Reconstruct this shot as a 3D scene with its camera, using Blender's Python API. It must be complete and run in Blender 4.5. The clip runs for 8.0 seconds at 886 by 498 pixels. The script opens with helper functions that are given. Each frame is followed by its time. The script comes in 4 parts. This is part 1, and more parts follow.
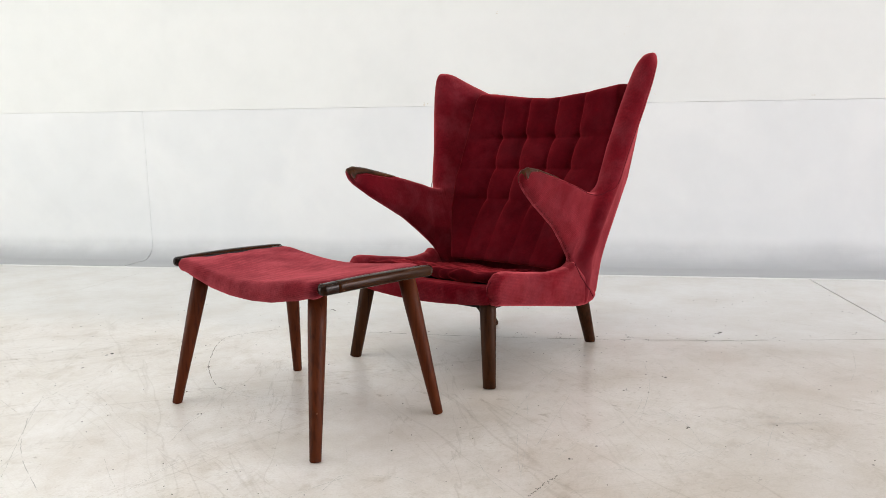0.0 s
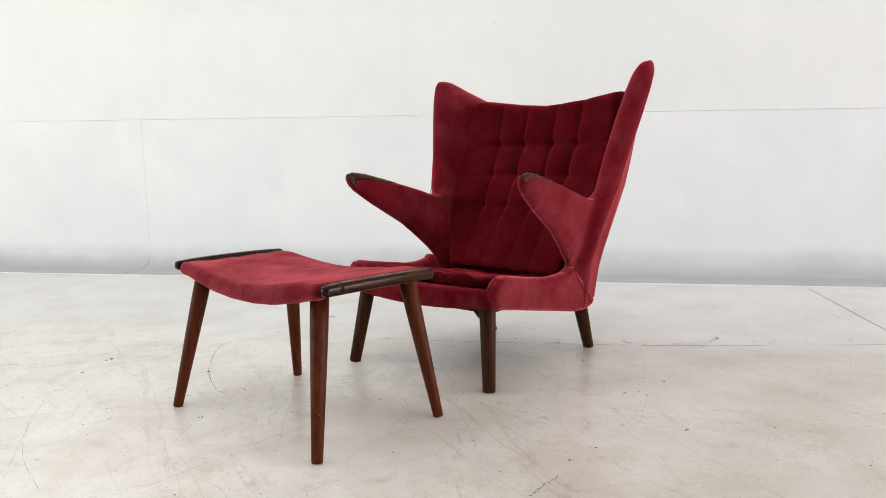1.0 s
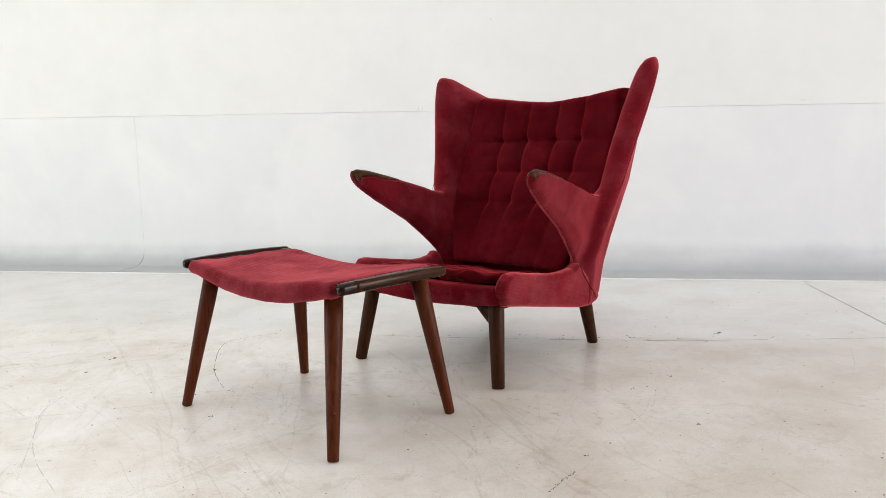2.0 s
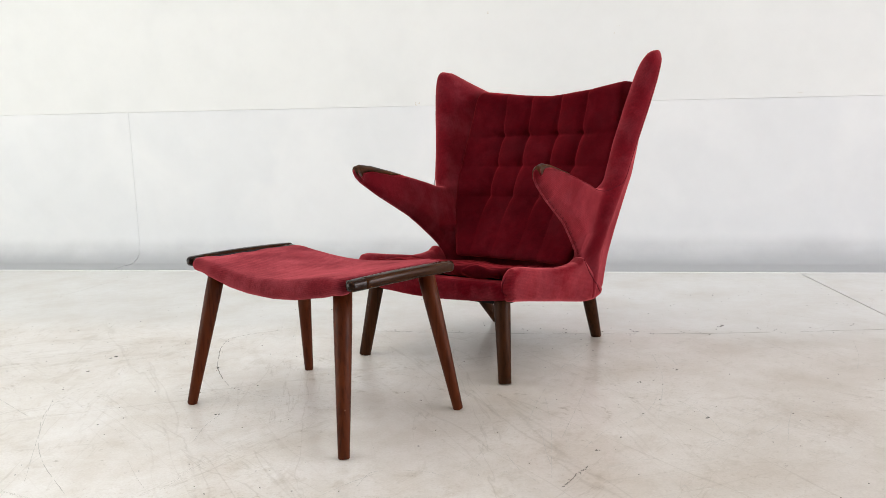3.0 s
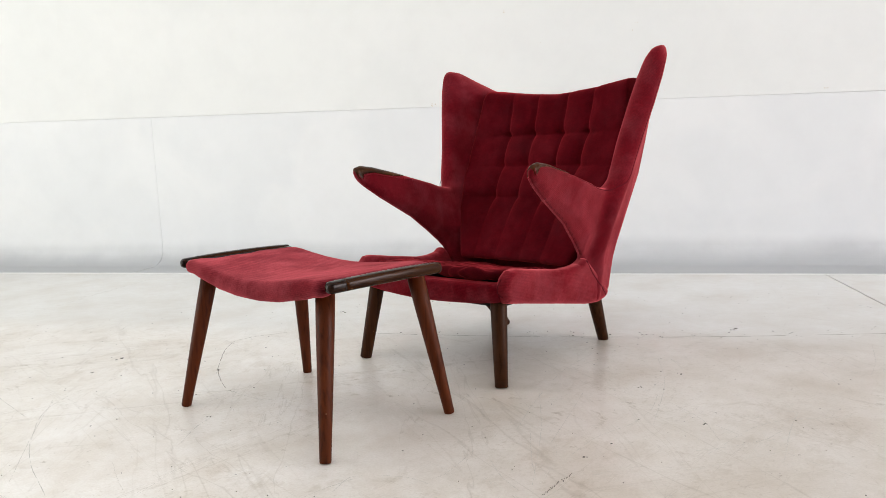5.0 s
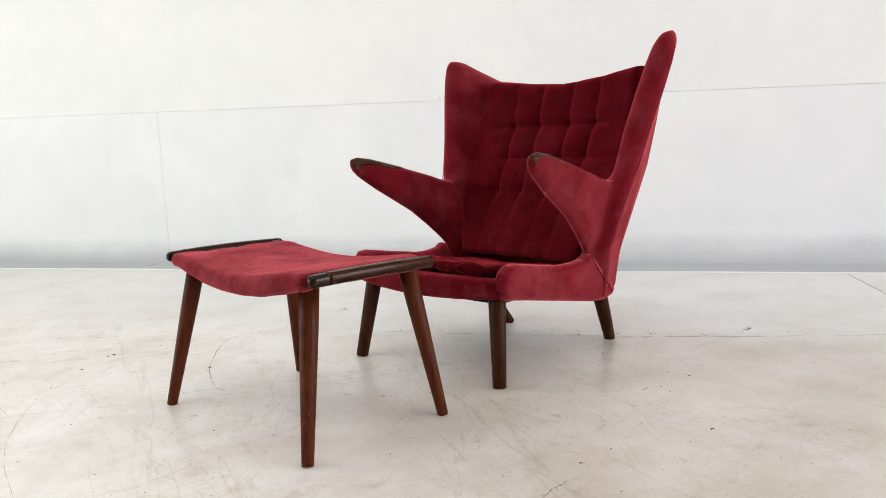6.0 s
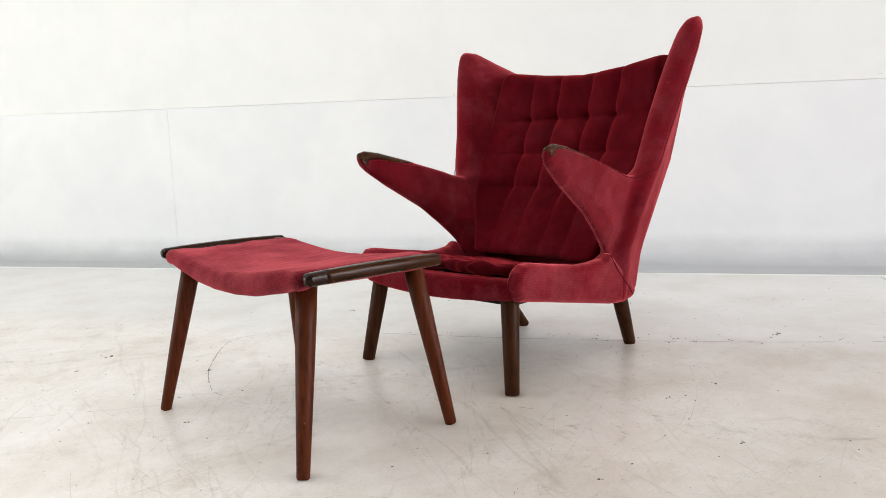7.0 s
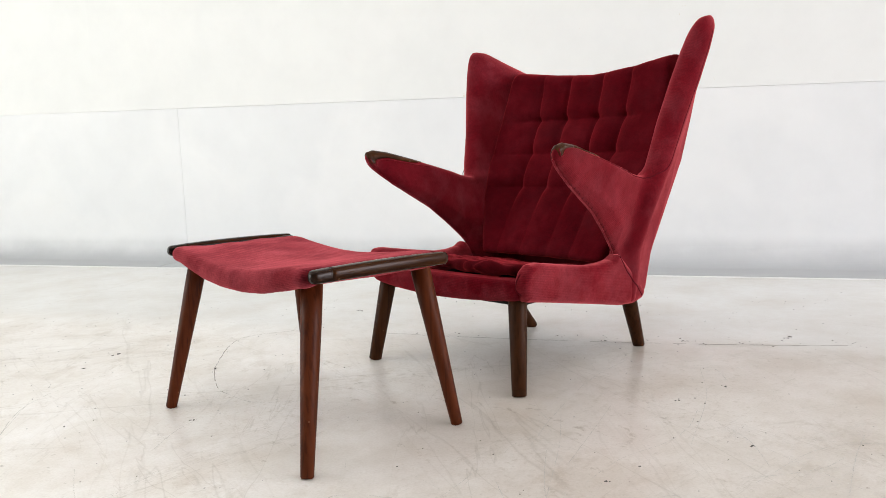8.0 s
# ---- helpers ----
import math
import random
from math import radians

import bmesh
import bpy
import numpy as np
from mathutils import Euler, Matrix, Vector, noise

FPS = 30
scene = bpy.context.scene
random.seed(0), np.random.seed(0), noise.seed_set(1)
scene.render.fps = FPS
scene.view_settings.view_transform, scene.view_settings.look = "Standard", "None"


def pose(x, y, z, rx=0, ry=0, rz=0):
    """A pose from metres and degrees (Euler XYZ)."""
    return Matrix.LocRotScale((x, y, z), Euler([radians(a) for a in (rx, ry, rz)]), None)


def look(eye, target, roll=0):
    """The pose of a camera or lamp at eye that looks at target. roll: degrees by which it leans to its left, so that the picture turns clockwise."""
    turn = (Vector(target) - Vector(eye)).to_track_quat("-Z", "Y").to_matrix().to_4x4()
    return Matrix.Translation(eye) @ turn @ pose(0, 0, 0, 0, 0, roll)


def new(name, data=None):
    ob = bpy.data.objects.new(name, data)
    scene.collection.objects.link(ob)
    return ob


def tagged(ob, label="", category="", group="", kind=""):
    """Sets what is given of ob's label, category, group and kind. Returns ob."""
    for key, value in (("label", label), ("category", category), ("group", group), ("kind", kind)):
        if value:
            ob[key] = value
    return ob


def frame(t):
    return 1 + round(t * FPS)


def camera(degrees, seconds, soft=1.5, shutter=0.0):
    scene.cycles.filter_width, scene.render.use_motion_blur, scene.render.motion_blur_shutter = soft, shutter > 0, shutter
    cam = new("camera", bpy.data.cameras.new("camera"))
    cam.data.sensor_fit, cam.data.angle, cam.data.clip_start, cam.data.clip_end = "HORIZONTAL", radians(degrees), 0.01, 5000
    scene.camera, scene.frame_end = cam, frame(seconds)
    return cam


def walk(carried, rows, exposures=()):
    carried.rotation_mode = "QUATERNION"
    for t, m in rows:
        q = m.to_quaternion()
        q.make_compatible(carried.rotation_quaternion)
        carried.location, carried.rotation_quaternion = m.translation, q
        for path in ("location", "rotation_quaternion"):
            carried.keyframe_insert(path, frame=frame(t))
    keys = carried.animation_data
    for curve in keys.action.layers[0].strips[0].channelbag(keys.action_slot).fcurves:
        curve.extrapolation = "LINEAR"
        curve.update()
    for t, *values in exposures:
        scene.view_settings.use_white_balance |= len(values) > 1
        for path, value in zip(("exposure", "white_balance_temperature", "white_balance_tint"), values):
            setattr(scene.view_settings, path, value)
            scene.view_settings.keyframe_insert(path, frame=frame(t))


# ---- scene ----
cam = camera(61.0, 8.0, soft=0.55)
PATH = [
    (0, (0.029, 0.121, 0.722), (-0.007, 2.101, 0.439), -1.3),
    (0.5, (0.017, 0.105, 0.71), (-0.015, 2.088, 0.448), -1.2),
    (1, (0.015, 0.101, 0.704), (-0.008, 2.085, 0.451), -1.2),
    (1.5, (-0.013, 0.098, 0.709), (-0.019, 2.082, 0.452), -1.2),
    (3, (-0.095, 0.112, 0.711), (-0.057, 2.092, 0.431), -1.7),
    (3.5, (-0.09, 0.113, 0.711), (-0.065, 2.094, 0.433), -1.9),
    (4, (-0.07, 0.117, 0.713), (-0.069, 2.098, 0.437), -2.0),
    (4.5, (-0.017, 0.125, 0.708), (-0.051, 2.106, 0.438), -2.2),
    (6, (0.093, 0.238, 0.669), (-0.022, 2.216, 0.399), -2.3),
    (6.5, (0.102, 0.307, 0.651), (-0.037, 2.284, 0.382), -2.3),
    (7, (0.105, 0.359, 0.64), (-0.055, 2.335, 0.378), -2.2),
    (7.5, (0.11, 0.371, 0.632), (-0.066, 2.347, 0.375), -2.1),
    (8, (0.11, 0.372, 0.629), (-0.076, 2.347, 0.375), -1.9),
]
walk(cam, [(t, look(eye, target, roll)) for t, eye, target, roll in PATH],
     exposures=[(0, 0.14), (4.5, 0.15), (6, 0.18), (7, 0.22), (8, 0.24)])

# ---- light ----
ROOM = pose(-2.017, 4.755, 0, 0, 0, -12.12)   # x along the back wall, y out through it

world = bpy.data.worlds.new("sky")
scene.world = world
world.use_nodes = True
sky = world.node_tree.nodes.new("ShaderNodeTexSky")
sky.sky_type, sky.sun_disc = "NISHITA", False
sky.sun_elevation, sky.sun_rotation = radians(48), radians(120)
world.node_tree.links.new(sky.outputs[0], world.node_tree.nodes["Background"].inputs[0])
world.node_tree.nodes["Background"].inputs[1].default_value = 0.1


def added_lamp(name, m, sx, sy, watts, colour):
    """A soft area lamp in an unseen opening, added to light the room."""
    data = bpy.data.lights.new(name, "AREA")
    data.shape, data.size, data.size_y, data.energy, data.color = "RECTANGLE", sx, sy, watts, colour
    ob = new(name, data)
    ob.matrix_world = ROOM @ m
    return ob


# added lamps on both sides and overhead; their openings are invented
added_lamp("added_side_light", pose(12.95, -3.7, 1.45, 0, 90, 0), 2.6, 6.2, 632, (0.984, 0.946, 1.0))
added_lamp("added_side_light", pose(-4.45, -5.0, 1.45, 0, -90, 0), 2.6, 5.0, 235, (0.992, 1.0, 0.940))
for at_y in (-1.7, -3.2, -4.7):
    added_lamp("added_top_light", pose(1.2, at_y, 4.15), 7.0, 0.6, 29, (0.992, 1.0, 0.955))


# ---- materials ----
def nodes_of(name):
    mat = bpy.data.materials.new(name)
    mat.use_nodes = True
    tree = mat.node_tree
    return mat, tree.nodes, tree.links, tree.nodes["Principled BSDF"]


def add(nodes, kind, **values):
    n = nodes.new(kind)
    for k, v in values.items():
        n.inputs[k.replace("_", " ")].default_value = v
    return n


def ramp(nodes, stops):
    n = nodes.new("ShaderNodeValToRGB")
    for i, (p, c) in enumerate(stops):
        e = n.color_ramp.elements[i] if i < 2 else n.color_ramp.elements.new(p)
        e.position, e.color = p, (*c, 1)
    return n


def mixed(nodes, links, fac, a, b, mode="MIX"):
    n = nodes.new("ShaderNodeMix")
    n.data_type, n.blend_type = "RGBA", mode
    for socket, v in ((n.inputs[0], fac), (n.inputs[6], a), (n.inputs[7], b)):
        if isinstance(v, bpy.types.NodeSocket):
            links.new(v, socket)
        elif isinstance(v, (int, float)):
            socket.default_value = v
        else:
            socket.default_value = (*v, 1)
    return n.outputs[2]


def velvet(name, along, depth=0.00035, pitch=0.0032, lightness=1.0, ribs=0.12, rubbed=0.3, sheen=0.45, nap=(1.0, 0.13, 0.17), spread=0.42):
    """Red ribbed velvet; along: the direction across its ribs, in the thing's own axes."""
    mat, nodes, links, bsdf = nodes_of(name)
    coord = nodes.new("ShaderNodeTexCoord").outputs["Object"]
    dot = nodes.new("ShaderNodeVectorMath")
    dot.operation = "DOT_PRODUCT"
    links.new(coord, dot.inputs[0])
    dot.inputs[1].default_value = [a * 2 * math.pi / pitch for a in along]
    wob = add(nodes, "ShaderNodeTexNoise", Scale=35.0, Detail=3.0)
    links.new(coord, wob.inputs["Vector"])
    ph = nodes.new("ShaderNodeMath")
    ph.operation = "MULTIPLY_ADD"
    links.new(wob.outputs[0], ph.inputs[0])
    ph.inputs[1].default_value = 2.2
    links.new(dot.outputs["Value"], ph.inputs[2])
    wave = nodes.new("ShaderNodeMath")
    wave.operation = "SINE"
    links.new(ph.outputs[0], wave.inputs[0])
    big = add(nodes, "ShaderNodeTexNoise", Scale=7.0, Detail=5.0, Roughness=0.62)
    links.new(coord, big.inputs["Vector"])
    fine = add(nodes, "ShaderNodeTexNoise", Scale=260.0, Detail=3.0)
    links.new(coord, fine.inputs["Vector"])
    tone = ramp(nodes, [(p, tuple(lightness * c for c in rgb)) for p, rgb in ((0.28, (0.058, 0.0013, 0.0038)), (0.52, (0.084, 0.0022, 0.0056)), (0.76, (0.118, 0.0048, 0.0095)))])
    mid = add(nodes, "ShaderNodeTexNoise", Scale=55.0, Detail=4.0, Roughness=0.6)
    links.new(coord, mid.inputs["Vector"])
    blend = nodes.new("ShaderNodeMath")
    blend.operation = "MULTIPLY_ADD"
    links.new(mid.outputs[0], blend.inputs[0])
    blend.inputs[1].default_value, blend.inputs[2].default_value = 0.45, -0.225
    total = nodes.new("ShaderNodeMath")
    links.new(blend.outputs[0], total.inputs[0])
    links.new(big.outputs[0], total.inputs[1])
    links.new(total.outputs[0], tone.inputs[0])
    rib = nodes.new("ShaderNodeMapRange")
    rib.inputs[1].default_value, rib.inputs[2].default_value = -1.0, 1.0
    rib.inputs[3].default_value, rib.inputs[4].default_value = 1.0 - ribs, 1.0 + 0.6 * ribs
    crush = add(nodes, "ShaderNodeTexNoise", Scale=9.0, Detail=4.0, Roughness=0.6)
    links.new(coord, crush.inputs["Vector"])
    keep = ramp(nodes, [(0.40, (0.08, 0.08, 0.08)), (0.66, (1, 1, 1))])
    links.new(crush.outputs[0], keep.inputs[0])
    faded = nodes.new("ShaderNodeMath")
    faded.operation = "MULTIPLY"
    links.new(wave.outputs[0], faded.inputs[0])
    links.new(keep.outputs[0], faded.inputs[1])
    links.new(faded.outputs[0], rib.inputs[0])
    grain = nodes.new("ShaderNodeMapRange")
    grain.inputs[3].default_value, grain.inputs[4].default_value = 0.5, 1.5
    links.new(fine.outputs[0], grain.inputs[0])
    both = nodes.new("ShaderNodeMath")
    both.operation = "MULTIPLY"
    links.new(rib.outputs[0], both.inputs[0])
    links.new(grain.outputs[0], both.inputs[1])
    # pile rubbed paler in blotches
    spots = add(nodes, "ShaderNodeTexNoise", Scale=11.0, Detail=5.0, Roughness=0.62, Distortion=0.2)
    links.new(coord, spots.inputs["Vector"])
    rub = ramp(nodes, [(0.46, (0, 0, 0)), (0.74, (rubbed, rubbed, rubbed))])
    links.new(spots.outputs[0], rub.inputs[0])
    worn = mixed(nodes, links, rub.outputs[0], tone.outputs[0], (0.27, 0.055, 0.070))
    links.new(mixed(nodes, links, 1.0, worn, both.outputs[0], "MULTIPLY"), bsdf.inputs["Base Color"])
    bsdf.inputs["Roughness"].default_value = 0.9
    bsdf.inputs["Specular IOR Level"].default_value = 0.02
    # the pile catches light unevenly: blotches where it is crushed, lines along its ribs
    lay = add(nodes, "ShaderNodeTexNoise", Scale=6.0, Detail=6.0, Roughness=0.65, Distortion=0.3)
    links.new(coord, lay.inputs["Vector"])
    shine = nodes.new("ShaderNodeMapRange")
    for i, v in ((1, 0.32), (2, 0.70), (3, 0.55 * sheen), (4, 1.45 * sheen)):
        shine.inputs[i].default_value = v
    links.new(lay.outputs[0], shine.inputs[0])
    ridged = nodes.new("ShaderNodeMath")
    ridged.operation = "MULTIPLY"
    links.new(shine.outputs[0], ridged.inputs[0])
    links.new(both.outputs[0], ridged.inputs[1])
    links.new(ridged.outputs[0], bsdf.inputs["Sheen Weight"])
    bsdf.inputs["Sheen Roughness"].default_value = spread
    bsdf.inputs["Sheen Tint"].default_value = (*nap, 1)
    sum_h = nodes.new("ShaderNodeMath")
    sum_h.operation = "MULTIPLY_ADD"
    links.new(fine.outputs[0], sum_h.inputs[0])
    sum_h.inputs[1].default_value = 0.7
    links.new(faded.outputs[0], sum_h.inputs[2])
    bump = add(nodes, "ShaderNodeBump", Strength=0.55, Distance=depth)
    links.new(sum_h.outputs[0], bump.inputs["Height"])
    links.new(bump.outputs[0], bsdf.inputs["Normal"])
    return mat


def wood(name, dark, mid, light, stretch, rough=0.33, gloss=0.08):
    mat, nodes, links, bsdf = nodes_of(name)
    coord = nodes.new("ShaderNodeTexCoord").outputs["Object"]
    mp = nodes.new("ShaderNodeMapping")
    mp.inputs["Scale"].default_value = stretch
    links.new(coord, mp.inputs[0])
    n1 = add(nodes, "ShaderNodeTexNoise", Scale=26.0, Detail=6.0, Roughness=0.6, Distortion=0.1)
    links.new(mp.outputs[0], n1.inputs["Vector"])
    n2 = add(nodes, "ShaderNodeTexNoise", Scale=130.0, Detail=3.0)
    links.new(mp.outputs[0], n2.inputs["Vector"])
    tone = ramp(nodes, [(0.3, dark), (0.52, mid), (0.75, light)])
    links.new(n1.outputs[0], tone.inputs[0])
    pores = ramp(nodes, [(0.36, (0.5, 0.47, 0.45)), (0.52, (1, 1, 1))])
    links.new(n2.outputs[0], pores.inputs[0])
    grained = mixed(nodes, links, 0.8, tone.outputs[0], pores.outputs[0], "MULTIPLY")
    knock = add(nodes, "ShaderNodeTexVoronoi", Scale=24.0, Randomness=1.0)
    links.new(coord, knock.inputs["Vector"])
    kr = ramp(nodes, [(0.035, (0.35, 0.35, 0.35)), (0.065, (0, 0, 0))])
    links.new(knock.outputs["Distance"], kr.inputs[0])
    links.new(mixed(nodes, links, kr.outputs[0], grained, (0.24, 0.12, 0.07)), bsdf.inputs["Base Color"])
    wear = add(nodes, "ShaderNodeTexNoise", Scale=18.0, Detail=4.0)
    links.new(coord, wear.inputs["Vector"])
    rg = nodes.new("ShaderNodeMapRange")
    rg.inputs[3].default_value, rg.inputs[4].default_value = rough - 0.08, rough + 0.12
    links.new(wear.outputs[0], rg.inputs[0])
    links.new(rg.outputs[0], bsdf.inputs["Roughness"])
    bsdf.inputs["Specular IOR Level"].default_value = gloss
    bsdf.inputs["Coat Weight"].default_value = 0.02
    bsdf.inputs["Coat Roughness"].default_value = 0.15
    bump = add(nodes, "ShaderNodeBump", Strength=0.25, Distance=0.0005)
    links.new(n2.outputs[0], bump.inputs["Height"])
    links.new(bump.outputs[0], bsdf.inputs["Normal"])
    return mat


def paint(name, base, other, rough, scale=1.2, marks=0.35):
    """Brushed and patched matt wall paint."""
    mat, nodes, links, bsdf = nodes_of(name)
    coord = nodes.new("ShaderNodeTexCoord").outputs["Object"]
    patch = add(nodes, "ShaderNodeTexNoise", Scale=scale, Detail=3.0, Roughness=0.5, Distortion=0.6)
    links.new(coord, patch.inputs["Vector"])
    pr = ramp(nodes, [(0.42, (0, 0, 0)), (0.58, (1, 1, 1))])
    links.new(patch.outputs[0], pr.inputs[0])
    smear = add(nodes, "ShaderNodeTexNoise", Scale=7.0, Detail=6.0, Roughness=0.6)
    links.new(coord, smear.inputs["Vector"])
    col = mixed(nodes, links, pr.outputs[0], base, other)
    sr = ramp(nodes, [(0.3, (0.93, 0.93, 0.93)), (0.6, (1, 1, 1))])
    links.new(smear.outputs[0], sr.inputs[0])
    links.new(mixed(nodes, links, marks, col, sr.outputs[0], "MULTIPLY"), bsdf.inputs["Base Color"])
    bsdf.inputs["Roughness"].default_value = rough
    bsdf.inputs["Specular IOR Level"].default_value = 0.3
    fine = add(nodes, "ShaderNodeTexNoise", Scale=160.0, Detail=3.0)
    links.new(coord, fine.inputs["Vector"])
    bump = add(nodes, "ShaderNodeBump", Strength=0.12, Distance=0.001)
    links.new(fine.outputs[0], bump.inputs["Height"])
    links.new(bump.outputs[0], bsdf.inputs["Normal"])
    return mat


def shaded_sweep_paint():
    """Cool white sheet paint; shade along the bent foot is painted into its colour, with a ragged edge."""
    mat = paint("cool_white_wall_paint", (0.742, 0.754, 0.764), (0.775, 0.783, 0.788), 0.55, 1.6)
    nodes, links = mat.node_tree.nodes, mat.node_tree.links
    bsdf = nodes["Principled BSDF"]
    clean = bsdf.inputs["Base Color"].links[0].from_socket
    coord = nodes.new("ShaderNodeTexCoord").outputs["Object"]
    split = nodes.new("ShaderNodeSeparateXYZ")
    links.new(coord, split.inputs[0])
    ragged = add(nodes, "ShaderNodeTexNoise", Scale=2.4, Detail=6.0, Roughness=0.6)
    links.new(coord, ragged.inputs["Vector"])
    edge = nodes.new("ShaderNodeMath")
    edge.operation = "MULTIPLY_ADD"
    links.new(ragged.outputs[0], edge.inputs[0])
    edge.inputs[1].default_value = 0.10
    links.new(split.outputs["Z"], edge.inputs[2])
    # grey foot shade in the colour, fading out upwards
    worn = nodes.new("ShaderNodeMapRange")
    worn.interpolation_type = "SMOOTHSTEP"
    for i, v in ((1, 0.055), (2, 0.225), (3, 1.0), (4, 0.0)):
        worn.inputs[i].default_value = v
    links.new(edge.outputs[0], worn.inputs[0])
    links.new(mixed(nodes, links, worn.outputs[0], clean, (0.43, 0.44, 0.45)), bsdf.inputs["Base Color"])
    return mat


def floor_paint():
    """Worn, sealed pale concrete with stains, scuffs and hair scratches."""
    mat, nodes, links, bsdf = nodes_of("worn_floor_paint")
    coord = nodes.new("ShaderNodeTexCoord").outputs["Object"]
    big = add(nodes, "ShaderNodeTexNoise", Scale=0.9, Detail=4.0, Roughness=0.5)
    links.new(coord, big.inputs["Vector"])
    base = ramp(nodes, [(0.32, (0.690, 0.667, 0.638)), (0.5, (0.757, 0.737, 0.712)), (0.68, (0.798, 0.784, 0.764))])
    links.new(big.outputs[0], base.inputs[0])
    # this side of the long crack the slab is browner, and darker towards the right
    split = nodes.new("ShaderNodeSeparateXYZ")
    links.new(coord, split.inputs[0])
    edge = add(nodes, "ShaderNodeTexNoise", Scale=2.2, Detail=5.0, Roughness=0.6)
    links.new(coord, edge.inputs["Vector"])
    zone = []
    for axis, gain, a, b in (("Y", 0.40, -0.98, -1.42), ("X", 1.4, 2.5, 3.6)):
        shift = nodes.new("ShaderNodeMath")
        shift.operation = "MULTIPLY_ADD"
        links.new(edge.outputs[0], shift.inputs[0])
        shift.inputs[1].default_value = gain
        links.new(split.outputs[axis], shift.inputs[2])
        soft_edge = nodes.new("ShaderNodeMapRange")
        soft_edge.interpolation_type = "SMOOTHSTEP"
        soft_edge.inputs[1].default_value, soft_edge.inputs[2].default_value = a, b
        links.new(shift.outputs[0], soft_edge.inputs[0])
        zone.append(soft_edge.outputs[0])
    near_right = nodes.new("ShaderNodeMath")
    near_right.operation = "MULTIPLY"
    links.new(zone[0], near_right.inputs[0])
    links.new(zone[1], near_right.inputs[1])
    zone_tint = mixed(nodes, links, near_right.outputs[0], (1, 1, 1), (0.755, 0.728, 0.704))
    # greyer beyond the long crack; light on the nearer floor put into the colour
    far_near_tint = mixed(nodes, links, zone[0], (0.925, 0.945, 0.955), (1.035, 1.025, 1.015))
    zone_tint = mixed(nodes, links, 1.0, zone_tint, far_near_tint, "MULTIPLY")
    stain = add(nodes, "ShaderNodeTexNoise", Scale=3.6, Detail=3.5, Roughness=0.5)
    links.new(coord, stain.inputs["Vector"])
    st = ramp(nodes, [(0.30, (0.88, 0.845, 0.80)), (0.46, (0.955, 0.945, 0.93)), (0.62, (1, 1, 1))])
    links.new(stain.outputs[0], st.inputs[0])
    col = mixed(nodes, links, 0.75, mixed(nodes, links, 1.0, base.outputs[0], zone_tint, "MULTIPLY"), st.outputs[0], "MULTIPLY")
    # dirt rubbed into the paint: broad grey-brown clouds, then small torn smudges in clusters
    def layer(scale, detail, rough, distort, stops, shade, turn=0.0, squeeze=1.0, mask=None):
        nonlocal col
        mp = nodes.new("ShaderNodeMapping")
        mp.inputs["Rotation"].default_value = (0, 0, turn)
        mp.vector_type = "TEXTURE"
        mp.inputs["Scale"].default_value = (1 / squeeze, 1, 1)
        mp.inputs["Location"].default_value = (scale * 1.7, scale * 0.9, 0)
        links.new(coord, mp.inputs[0])
        n = add(nodes, "ShaderNodeTexNoise", Scale=scale, Detail=detail, Roughness=rough, Distortion=distort)
        links.new(mp.outputs[0], n.inputs["Vector"])
        amount = ramp(nodes, [(p, (a, a, a)) for p, a in stops])
        links.new(n.outputs[0], amount.inputs[0])
        fac = amount.outputs[0]
        if mask:
            m = add(nodes, "ShaderNodeTexNoise", Scale=mask[0], Detail=3.0, Roughness=0.55)
            links.new(mp.outputs[0], m.inputs["Vector"])
            mr = ramp(nodes, [(mask[1], (0, 0, 0)), (mask[2], (1, 1, 1))])
            links.new(m.outputs[0], mr.inputs[0])
            fac = mixed(nodes, links, 1.0, fac, mr.outputs[0], "MULTIPLY")
        fac = mixed(nodes, links, 0.8, fac, zone[0], "MULTIPLY")   # the strip by the wall is cleaner
        col = mixed(nodes, links, fac, col, mixed(nodes, links, 1.0, col, shade, "MULTIPLY"))
    layer(4.5, 6.0, 0.6, 0.5, [(0.44, 0.0), (0.70, 0.8)], (0.87, 0.845, 0.80), 0.4)
    layer(13.0, 8.0, 0.70, 0.4, [(0.52, 0.0), (0.66, 0.8)], (0.80, 0.77, 0.72), 1.2, 0.8, (1.9, 0.44, 0.58))
    layer(30.0, 6.0, 0.72, 0.3, [(0.58, 0.0), (0.67, 0.9)], (0.64, 0.60, 0.54), -0.5, 0.6, (2.8, 0.53, 0.64))
    layer(52.0, 5.0, 0.70, 0.0, [(0.61, 0.0), (0.69, 0.9)], (0.52, 0.48, 0.43), 0.9, 0.8, (4.0, 0.54, 0.64))
    layer(6.0, 6.0, 0.6, 0.6, [(0.52, 0.0), (0.68, 0.7)], (1.045, 1.06, 1.07), -0.2)
    layer(75.0, 6.0, 0.75, 0.2, [(0.54, 0.0), (0.64, 0.8)], (0.82, 0.79, 0.74), 0.3, 0.8, (3.0, 0.42, 0.60))
    # hair scratches: thin bands of a stretched and bent noise
    for scale, turn, squeeze, amount in ((5.0, 0.5, 0.10, 0.40), (4.0, -0.9, 0.08, 0.36), (7.0, 1.9, 0.12, 0.40), (9.0, 2.5, 0.10, 0.36), (12.0, 1.1, 0.12, 0.36)):
        layer(scale, 4.0, 0.55, 0.25, [(0.494, 0.0), (0.5, amount), (0.506, 0.0)], (0.60, 0.57, 0.52), turn, squeeze, (scale * 0.5, 0.45, 0.58))
